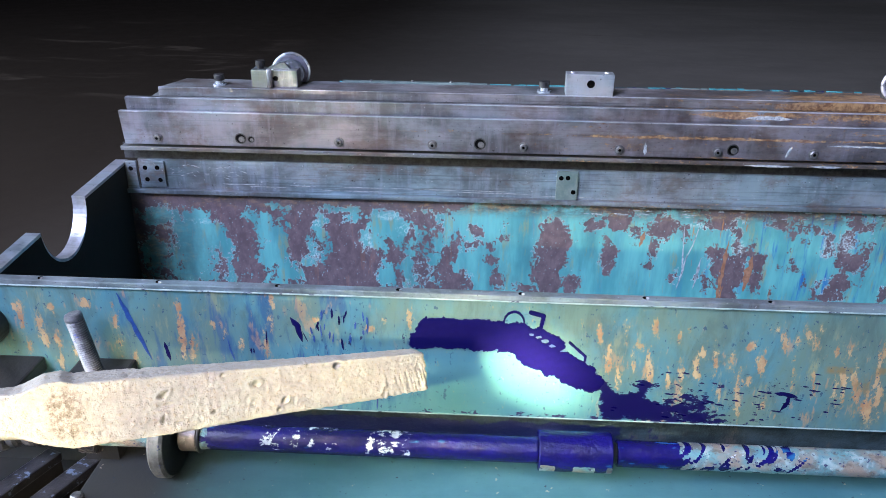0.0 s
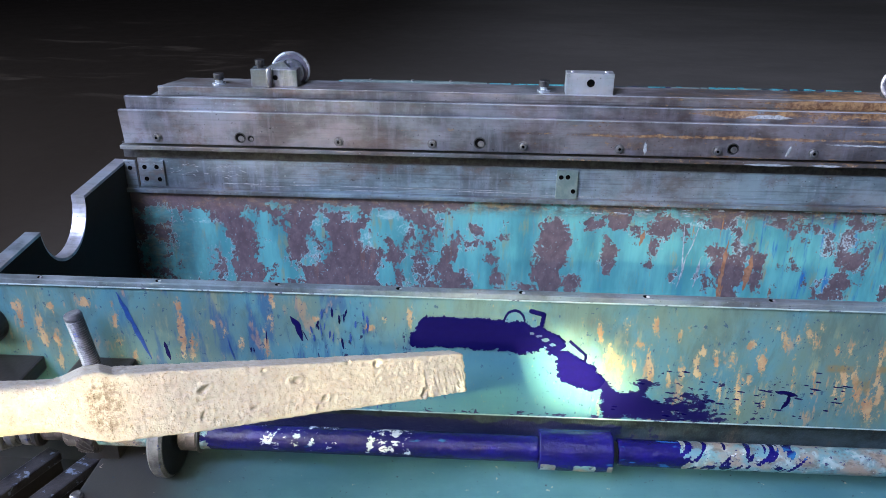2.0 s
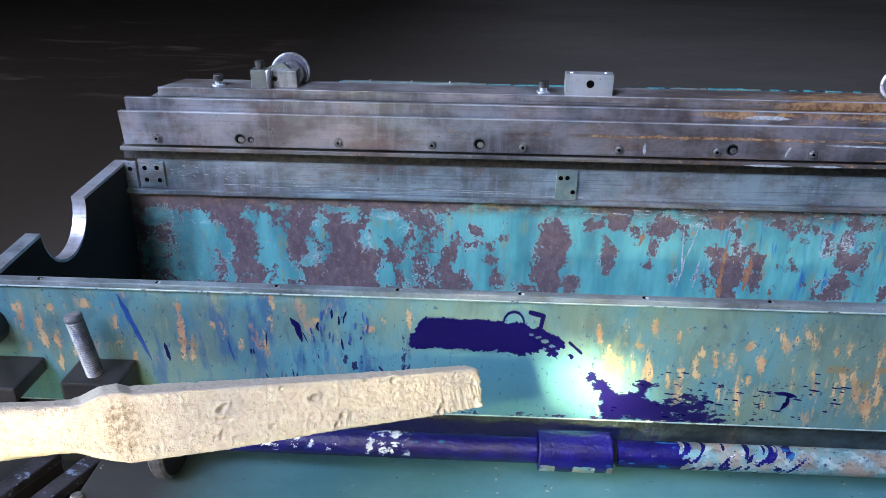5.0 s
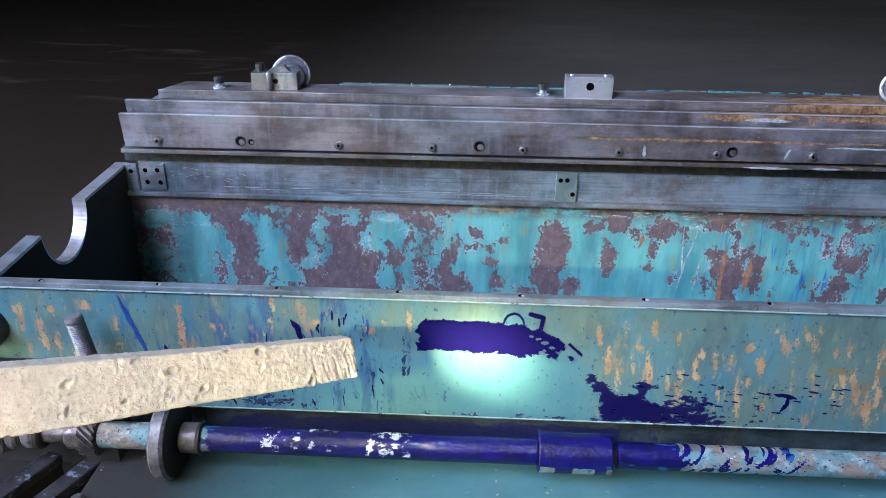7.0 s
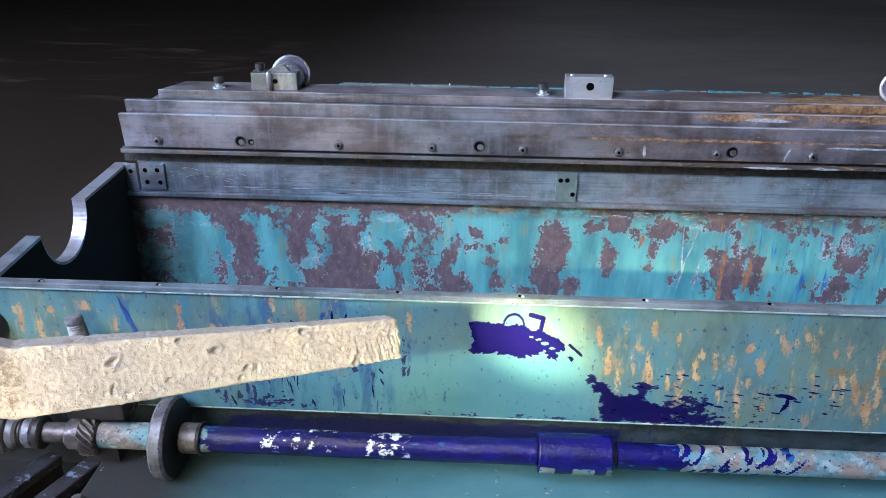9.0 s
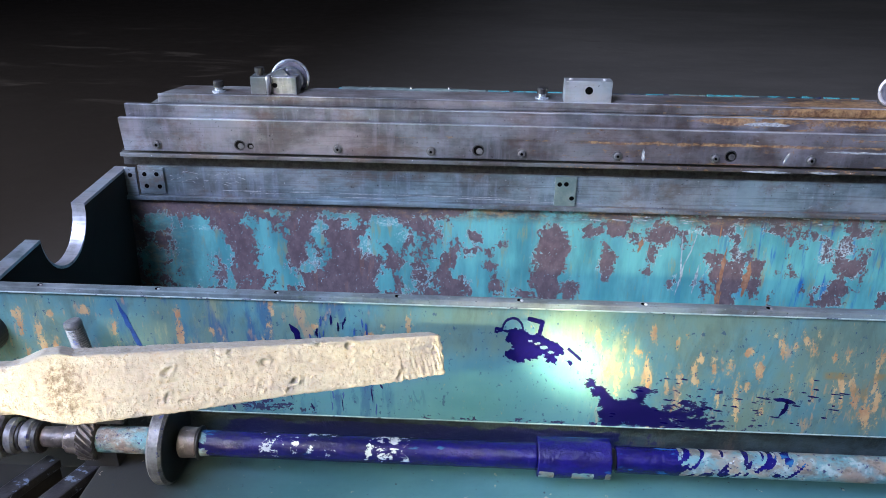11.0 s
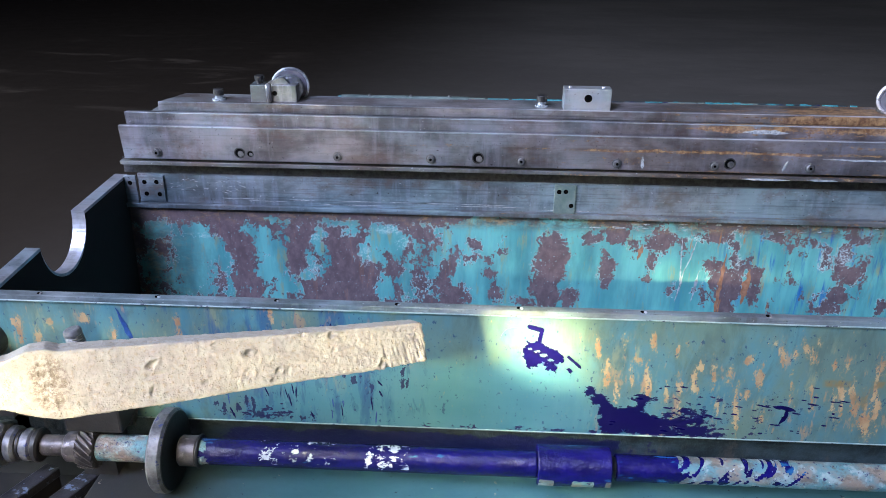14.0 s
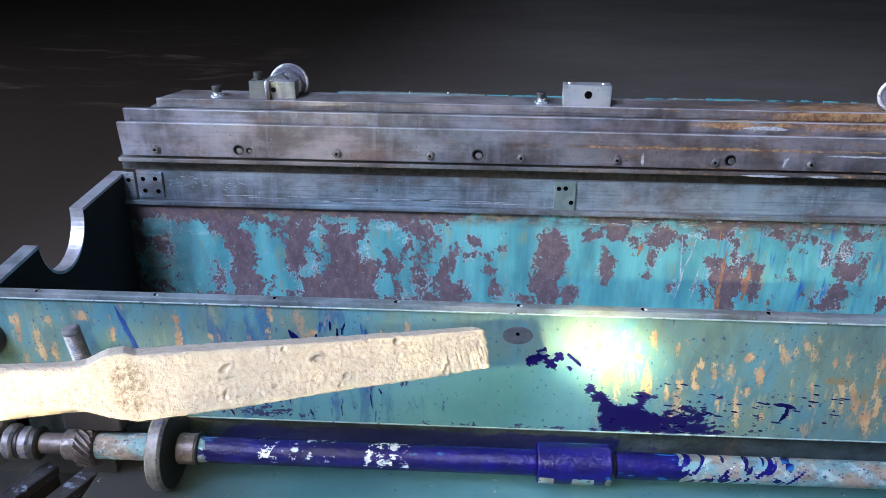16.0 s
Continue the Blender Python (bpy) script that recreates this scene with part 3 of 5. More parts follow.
    ob = part("rear_wall", sheet(-0.545, X1, 0.357, 0.345, -0.205, -0.031, 0.012, 0.003), M["wall"], trough, "teal paint peeling off brown primer")
    paint_on(ob, wear=wear, blue=lambda x, z: 0.12 + 0.9 * rise(x, 0.28, 0.5),
             rust=lambda x, z: 0.15 + 0.8 * rise(x, 0.26, 0.32) * (1 - rise(x, 0.42, 0.5)),
             white=lambda x, z: np.clip(0.35 + ovals(x, z, white) / 0.02, 0, 1),
             dirt=lambda x, z: np.maximum(rise(z, -0.064, -0.042) * (0.6 + 0.4 * rise(x, -0.2, 0.1)), 0.6 * (1 - rise(x, -0.52, -0.40))))


def front_panel():
    def ink(p):
        # spatter round the great splash
        x, z, v = p.x, p.z, 0.0
        v = max(v, 0.27 * ease(x, 0.16, 0.21) * (1 - ease(x, 0.34, 0.44)) * ease(-0.075 - z, 0, 0.04))
        v = max(v, 0.44 * bump_at(x, 0.03, 0.06, 0.15, 0.17) * ease(-0.150 - z, 0, 0.006))
        v = max(v, 0.36 * bump_at(x, -0.07, -0.05, 0.02, 0.05) * ease(-0.150 - z, 0, 0.006))
        v = max(v, 0.55 * blob(x, z, -0.235, -0.148, 0.05, 0.012) if x < -0.15 else 0)
        return v

    drips = [(-0.517, -0.048, 0.0047, 0.0209), (-0.515, -0.087, 0.0034, 0.0116), (-0.498, -0.055, 0.004, 0.0136), (-0.495, -0.075, 0.0048, 0.0168), (-0.479, -0.035, 0.0026, 0.0059), (-0.48, -0.08, 0.0041, 0.0154), (-0.481, -0.104, 0.0034, 0.0142), (-0.439, -0.028, 0.006, 0.0073), (-0.407, -0.049, 0.0034, 0.0134), (-0.406, -0.081, 0.0034, 0.0107), (-0.392, -0.098, 0.0034, 0.0079), (-0.332, -0.027, 0.0032, 0.0102), (-0.332, -0.063, 0.0046, 0.0269), (-0.322, -0.085, 0.004, 0.0169), (-0.302, -0.03, 0.0033, 0.0037), (-0.281, -0.061, 0.0026, 0.0045), (-0.294, -0.051, 0.0026, 0.0038), (-0.236, -0.075, 0.0026, 0.0167), (-0.228, -0.038, 0.0026, 0.0132), (-0.224, -0.019, 0.002, 0.0072)]
    drips += [(-0.175, -0.039, 0.0045, 0.0029), (-0.115, -0.048, 0.0045, 0.0037), (-0.099, -0.036, 0.0031, 0.0036), (-0.07, -0.033, 0.0032, 0.013), (-0.462, -0.091, 0.0028, 0.0094), (-0.263, -0.076, 0.0033, 0.0076), (-0.523, -0.033, 0.0034, 0.006), (0.2, -0.034, 0.0031, 0.0093), (0.229, -0.044, 0.0024, 0.0058), (0.154, -0.073, 0.0038, 0.0221), (0.167, -0.095, 0.0032, 0.0151), (0.187, -0.058, 0.005, 0.0073), (0.2, -0.086, 0.005, 0.0209), (0.182, -0.075, 0.0031, 0.0104), (0.142, -0.044, 0.0031, 0.0101), (0.239, -0.1, 0.0031, 0.0196), (0.257, -0.061, 0.0031, 0.0131), (0.253, -0.082, 0.0031, 0.0163), (0.274, -0.079, 0.0031, 0.0207), (0.293, -0.079, 0.0031, 0.0163)]
    drips += [(0.305, -0.124, 0.0038, 0.0291), (0.309, -0.053, 0.0049, 0.0058), (0.313, -0.098, 0.0043, 0.0068), (0.324, -0.075, 0.0055, 0.0147), (0.343, -0.043, 0.0037, 0.0171), (0.332, -0.031, 0.003, 0.0043), (0.357, -0.041, 0.0024, 0.0086), (0.366, -0.033, 0.003, 0.0078), (0.377, -0.044, 0.0037, 0.0115), (0.38, -0.029, 0.0024, 0.0057), (0.417, -0.092, 0.0031, 0.0208), (0.403, -0.057, 0.003, 0.0058), (0.413, -0.117, 0.0032, 0.0168), (0.433, -0.101, 0.0043, 0.0284), (0.452, -0.131, 0.0062, 0.0231), (0.458, -0.102, 0.0043, 0.0335), (0.454, -0.054, 0.0036, 0.0129), (0.417, -0.057, 0.0024, 0.0065), (0.241, -0.034, 0.0024, 0.0028), (0.234, -0.135, 0.0026, 0.0102)]
    drips += [(0.336, -0.12, 0.0018, 0.0108), (0.363, -0.096, 0.0019, 0.012), (0.224, -0.1, 0.0025, 0.0106), (0.284, -0.121, 0.0019, 0.0092), (0.386, -0.094, 0.0018, 0.0135), (0.17, -0.039, 0.0018, 0.0086)]
    spots = [(-0.262, -0.134, 0.002, 0.0097), (-0.254, -0.142, 0.0028, 0.0129), (-0.248, -0.151, 0.0055, 0.0049), (-0.238, -0.141, 0.0013, 0.0113), (-0.226, -0.15, 0.0061, 0.0032), (-0.209, -0.152, 0.0034, 0.0024), (-0.195, -0.153, 0.0054, 0.0033), (-0.29, -0.143, 0.0027, 0.0081), (-0.273, -0.142, 0.0041, 0.0064), (-0.299, -0.137, 0.0034, 0.0033), (-0.144, -0.089, 0.0026, 0.0092), (-0.134, -0.097, 0.0033, 0.0047), (-0.126, -0.089, 0.0013, 0.0076), (-0.113, -0.109, 0.002, 0.0093), (-0.077, -0.086, 0.002, 0.0227), (-0.072, -0.098, 0.0026, 0.0062), (-0.138, -0.068, 0.0019, 0.0075), (-0.125, -0.058, 0.0019, 0.0045)]

    def clean(x, z):
        # where the beam has already passed
        return rise(x, -0.27, -0.20) * (1 - rise(x + 0.5 * (z + 0.09), 0.11, 0.16)) * rise(-z, 0.055, 0.085)

    ob = part("front_panel", sheet(X0, X1, -0.009, -0.009, -0.160, -0.004, 0.014, 0.0020), M["panel"], trough, "stained teal panel splashed with blue ink")
    splash = [(0.167, -0.143, 0.0162, 0.0189), (0.148, -0.113, 0.0089, 0.0077), (0.138, -0.102, 0.0051, 0.0046), (0.156, -0.123, 0.0083, 0.0101), (0.188, -0.137, 0.0194, 0.0172), (0.197, -0.113, 0.0051, 0.0092), (0.197, -0.108, 0.0082, 0.0023), (0.216, -0.141, 0.0194, 0.0095), (0.227, -0.153, 0.0271, 0.0064), (0.245, -0.14, 0.0141, 0.0078), (0.259, -0.151, 0.027, 0.0064), (0.249, -0.124, 0.0101, 0.0024), (0.275, -0.128, 0.0064, 0.0031), (0.284, -0.155, 0.0155, 0.004), (0.266, -0.135, 0.0083, 0.0055), (0.229, -0.13, 0.009, 0.0031), (0.173, -0.130, 0.012, 0.009), (0.2, -0.148, 0.03, 0.01)]
    def all_ink(x, z):
        thin = np.array([ink(v.co) for v in ob.data.vertices])
        return np.maximum(thin, np.clip(0.60 + ovals(x, z, splash) / 0.011, 0, 1.3))

    paint_on(ob, ink=all_ink, drip=lambda x, z: np.clip(0.5 + (ovals(x, z, drips, 0.45) - 0.0001) / 0.009, 0, 1),
             spot=lambda x, z: np.clip(0.5 + ovals(x, z, spots) / 0.006, 0, 1),
             clean=clean,
             rust=lambda x, z: np.maximum((1 - rise(x, -0.16, -0.04)) * rise(z, -0.14, -0.06) * 0.8, rise(x, 0.10, 0.19) * rise(-z, 0.012, 0.05)),
             blue=lambda x, z: rise(x, -0.46, -0.36) * (1 - rise(x, -0.12, -0.05)) + 0.25 * rise(x, 0.4, 0.5),
             stain=lambda x, z: 0.9 * np.maximum(rise(x, 0.392, 0.40) * rise(z, -0.086, -0.082) * (1 - rise(z, -0.077, -0.073)), rise(x, 0.425, 0.43) * (1 - rise(x, 0.445, 0.452)) * rise(z, -0.118, -0.105) * (1 - rise(z, -0.078, -0.074))),
             drops=lambda x, z: rise(x, -0.30, -0.24) * (1 - rise(x, -0.06, -0.04)) * rise(z, -0.15, -0.13) * (1 - rise(z, -0.06, -0.04)) * 0.35)
    part("bottom_lip", box(X0, X1, -0.0098, -0.002, -0.1612, -0.1598, 0.0003), M["lip"], trough, "thin pale bottom edge of the panel")
    rail = part("top_rail", box(X0, X1, -0.0112, 0.0005, -0.0052, 0.0015, 0.0010), M["top_rail"], trough, "bare steel top rail")
    give(rail, rust=lambda p: 0.0)
    give(part("rail_edge", box(X0, X1, -0.0118, -0.0106, -0.0062, -0.0046, 0.0004), M["lip"], trough, "thin pale lower edge of the rail"), rust=lambda p: 0.0)
    for k in range(-2, 9):
        x = -0.3514 + 0.1345 * k
        hole = part("rail_hole", lathe([(0.0, 0.0030), (0.0003, 0.0030)], at(x, -0.0052, 0.0015), 14), M["hole"], trough)
        # small bright stud stands in for the white glint beside each hole
        part("rail_glint", lathe([(0.0, 0.0018), (0.0010, 0.0018), (0.0014, 0.0010)], at(x + 0.0022, -0.0066, 0.0015), 12), M["chrome"], trough)


def end_plate():
    """Dark end plate with the round cut-out of the roller's shaft."""
    yc, zc, r = 0.163, 0.006, 0.059
    pts = [(0.006, -0.001), (0.104, 0.005)]
    pts += [(yc - r * math.cos(a), zc - r * math.sin(a)) for a in np.linspace(0.05, math.pi - 0.05, 28)]
    pts += [(0.222, 0.009), (0.365, 0.015), (0.365, -0.205), (0.006, -0.205)]
    bm = bmesh.new()
    inner = [bm.verts.new((-0.544, y, z)) for y, z in pts]
    outer = [bm.verts.new((-0.562, y, z)) for y, z in pts]
    bm.faces.new(inner)
    bm.faces.new(outer[::-1])
    for k in range(len(pts)):
        j = (k + 1) % len(pts)
        bm.faces.new((inner[j], inner[k], outer[k], outer[j]))
    bmesh.ops.recalc_face_normals(bm, faces=bm.faces[:])
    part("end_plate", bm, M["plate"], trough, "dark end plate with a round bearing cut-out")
    # bare machined edge of the plate
    bm = bmesh.new()
    run = pts[:-2]
    rows = [[bm.verts.new((x, y, z + 0.0012)) for y, z in run] for x in (-0.5625, -0.5435)]
    low = [[bm.verts.new((x, y, z - 0.003)) for y, z in run] for x in (-0.5625, -0.5435)]
    for k in range(len(run) - 1):
        bm.faces.new((rows[0][k], rows[1][k], rows[1][k + 1], rows[0][k + 1]))
        bm.faces.new((rows[1][k], low[1][k], low[1][k + 1], rows[1][k + 1]))
        bm.faces.new((low[0][k], rows[0][k], rows[0][k + 1], low[0][k + 1]))
    edge = part("plate_edge", bm, M["rail"], trough, "worn bright machined edge")
    give(edge, rust=lambda p: 0.0)


def trough_rest():
    part("trough_floor", box(-0.544, X1, 0.005, 0.357, -0.215, -0.205), M["teal"], trough)
    ledge = part("under_ledge", sheet(X0, X1, 0.006, 0.006, -0.215, -0.150, 0.016, 0.004), M["ledge"], trough, "grimy dark casting below the panel")
    give(ledge, ink=lambda p: 0.78 * bump_at(p.x, -0.34, -0.27, 0.16, 0.26) * ease(-p.z, 0.172, 0.186) + 0.24 * ease(p.x, 0.1, 0.3))
    bm = box(-0.435, X1, -0.60, 0.36, -0.245, -0.215, 0.002)
    for k in range(1, 24):
        bmesh.ops.bisect_plane(bm, geom=bm.verts[:] + bm.edges[:] + bm.faces[:], plane_co=(-0.435 + 0.02 * k, 0, 0), plane_no=(1, 0, 0))
    give(part("base", bm, M["base"], trough, "scuffed teal base plate"), oil_and_shade=lambda p: 1.1 * (1 - ease(p.x, -0.40, -0.17)))
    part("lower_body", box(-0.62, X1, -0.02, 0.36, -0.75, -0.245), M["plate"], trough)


def smear(name, points, width, material, parent, y, lift=0.0004, label="", seed=0, ragged=0.35, lean=0.0):
    """A flat dried stroke on an upright face, along (x, z) points, with an uneven outline."""
    bm = bmesh.new()
    pts = []
    n = max(14, min(120, int(sum(math.dist(a, b) for a, b in zip(points, points[1:])) / 0.0028)))
    for k in range(n + 1):
        f = k / n * (len(points) - 1)
        i = min(int(f), len(points) - 2)
        u = f - i
        pts.append(Vector((points[i][0] * (1 - u) + points[i + 1][0] * u, 0, points[i][1] * (1 - u) + points[i + 1][1] * u)))
    rows = []
    for k, p in enumerate(pts):
        d = (pts[min(k + 1, n)] - pts[max(k - 1, 0)]).normalized()
        side = Vector((-d.z, 0, d.x))
        taper = min(1.0, 0.12 + 3.2 * min(k, n - k) / n)
        a = width * taper * (1 + ragged * 1.6 * noise.noise((k * 0.27, seed, 0)))
        b = width * taper * (1 + ragged * 1.6 * noise.noise((k * 0.27, seed, 9)))
        rows.append([bm.verts.new((p + side * a).to_tuple()), bm.verts.new((p - side * b).to_tuple())])
    for v in bm.verts:
        v.co.y = y - lift + lean * v.co.z
    back = [[bm.verts.new((v.co.x, v.co.y + lift + 0.0004, v.co.z)) for v in r] for r in rows]
    for k in range(n):
        bm.faces.new((rows[k][0], rows[k][1], rows[k + 1][1], rows[k + 1][0]))
        for j in (0, 1):
            bm.faces.new((rows[k][j], back[k][j], back[k + 1][j], rows[k + 1][j]))
    bmesh.ops.recalc_face_normals(bm, faces=bm.faces[:])
    return part(name, bm, material, parent, label)


def panel_marks():
    y = -0.009
    smear("ink_streak", [(-0.400, -0.012), (-0.388, -0.050), (-0.372, -0.100)], 0.0027, M["blue"], trough, y, label="bright blue ink run", seed=1)
    smear("ink_streak", [(-0.205, -0.036), (-0.197, -0.048), (-0.193, -0.068)], 0.0034, M["ink"], trough, y, seed=2)
    smear("ink_streak", [(-0.354, -0.075), (-0.350, -0.100)], 0.0022, M["ink"], trough, y, seed=3)
    rng = random.Random(12)
    for k in range(26):
        x, z = rng.uniform(-0.285, -0.09), rng.uniform(-0.145, -0.05)
        h = rng.uniform(0.006, 0.022)
        smear("ink_streak", [(x, z), (x + rng.uniform(-0.002, 0.006), z - h)], rng.uniform(0.0004, 0.0011), M["ink"] if k % 3 else M["blue"], trough, y, seed=20 + k)
    for k in range(22):
        x, z = rng.uniform(-0.190, -0.115), rng.uniform(-0.062, -0.022)
        h = rng.uniform(0.005, 0.020)
        smear("ink_streak", [(x, z), (x + rng.uniform(-0.003, 0.002), z - h)], rng.uniform(0.0005, 0.0014), M["blue"] if k % 3 else M["ink"], trough, y, seed=520 + k)
    for k in range(46):
        x = rng.uniform(0.16, 0.42)
        z = rng.uniform(-0.158, -0.085)
        l = rng.uniform(0.003, 0.014)
        smear("ink_dash", [(x, z), (x + l, z - 0.12 * l)], rng.uniform(0.0004, 0.0013), M["ink"], trough, y, seed=60 + k)
    smear("ink_dash", [(0.345, -0.113), (0.360, -0.115), (0.372, -0.118)], 0.0028, M["ink"], trough, y, seed=201)
    smear("ink_dash", [(0.362, -0.115), (0.362, -0.126), (0.356, -0.138)], 0.0022, M["ink"], trough, y, seed=202)
    spot = part("primer_spot", lathe([(0, 0.0135), (0.0003, 0.0125)], at(0.052, y, -0.034, TOWARD @ Matrix.Diagonal((1.25, 0.85, 1, 1))), 26), M["primer"], trough, "worn grey spot round a screw hole")
    part("screw_hole", lathe([(0, 0.0022), (0.0002, 0.0022)], at(0.052, y - 0.0003, -0.032, TOWARD), 14), M["hole"], spot)


def wall_marks():
    # runs down the leaning rear wall
    y, lean = 0.357 + 0.031 * 0.069, 0.069
    for x, z, h, w, dx in ((0.322, -0.062, 0.09, 0.0011, 0.006), (0.345, -0.062, 0.06, 0.0010, -0.016), (0.331, -0.110, 0.06, 0.0012, -0.010), (0.353, -0.118, 0.05, 0.0018, -0.006)):
        smear("white_run", [(x, z), (x + dx * 0.4, z - h * 0.5), (x + dx, z - h)], w, M["white"], trough, y, 0.0004, "", int(x * 900), 0.7, lean)
    rng = random.Random(31)
    for k in range(26):
        x, z = rng.uniform(0.16, 0.62), rng.uniform(-0.050, -0.036)
        smear("white_dash", [(x, z), (x + rng.uniform(0.003, 0.016), z + rng.uniform(-0.0006, 0.0006))], rng.uniform(0.0004, 0.0010), M["white"], trough, y, 0.0004, "", 700 + k, 0.8, lean)
    for x, z, h, w in ((0.392, -0.085, 0.11, 0.0026), (0.432, -0.110, 0.06, 0.0048), (0.262, -0.075, 0.025, 0.0028)):
        smear("rust_run", [(x, z), (x - 0.003, z - h * 0.5), (x - 0.006, z - h)], w, M["brown"], trough, y, 0.0004, "", int(x * 700), 0.8, lean)


def bar_marks():
    smear("paint_smear", [(0.385, 0.1075), (0.415, 0.1085), (0.452, 0.1070)], 0.0028, M["white"], holder, 0.3545, label="pale dried paint smear", seed=5)
    smear("paint_smear", [(0.243, 0.072), (0.244, 0.052)], 0.0022, M["white"], holder, 0.340, seed=6)
    smear("paint_smear", [(0.452, 0.070), (0.446, 0.054)], 0.0022, M["white"], holder, 0.340, seed=8)
    smear("paint_smear", [(0.50, 0.0735), (0.62, 0.0725)], 0.0013, M["white"], holder, 0.340, seed=9, ragged=0.6)
    smear("paint_smear", [(0.39, 0.0405), (0.46, 0.0400)], 0.0016, M["white"], holder, 0.342, seed=10)
    smear("paint_smear", [(0.485, 0.0410), (0.53, 0.0405)], 0.0016, M["white"], holder, 0.342, seed=11)
    rng = random.Random(5)
    for k in range(26):
        x, z = rng.uniform(-0.475, -0.36), rng.uniform(-0.006, 0.012)
        smear("scratch", [(x, z), (x + rng.uniform(0.003, 0.012), z + rng.uniform(-0.004, 0.004))], 0.0004, M["white"], holder, 0.357, 0.0002, seed=300 + k)
    for k in range(16):
        x, z = rng.uniform(-0.47, 0.1), rng.choice((-0.0225, -0.0165, -0.0195))
        smear("scratch", [(x, z), (x + rng.uniform(0.02, 0.09), z - 0.0004)], 0.0006, M["white"], holder, 0.357, 0.0002, seed=400 + k)


rear_wall()
front_panel()
panel_marks()
wall_marks()
end_plate()
trough_rest()


# ---- blade holder behind the trough ----
holder = thing("blade_holder", "row of long worn steel bars clamped behind the trough, rust-stained", "blade holder")


def long_bar(name, x0, x1, y0, y1, z0, z1, material, label, bevel=0.0012, rust=lambda p: ease(p.x, 0.0, 0.5), lean=0.0, cuts=()):
    bm = box(x0, x1, y0, y1, z0, z1, bevel)
    bmesh.ops.bisect_plane(bm, geom=bm.verts[:] + bm.edges[:] + bm.faces[:], plane_co=(0, 0, 0), plane_no=(1, 0, 0))
    for k in range(1, 20):
        x = x0 + (x1 - x0) * k / 20
        bmesh.ops.bisect_plane(bm, geom=bm.verts[:] + bm.edges[:] + bm.faces[:], plane_co=(x, 0, 0), plane_no=(1, 0, 0))
    for z in cuts:
        bmesh.ops.bisect_plane(bm, geom=bm.verts[:] + bm.edges[:] + bm.faces[:], plane_co=(0, 0, z), plane_no=(0, 0, 1))
    for v in bm.verts:
        if v.co.x < x0 + 0.02:
            v.co.x += lean * (z1 - v.co.z)
    ob = part(name, bm, material, holder, label)
    return give(ob, rust=rust)


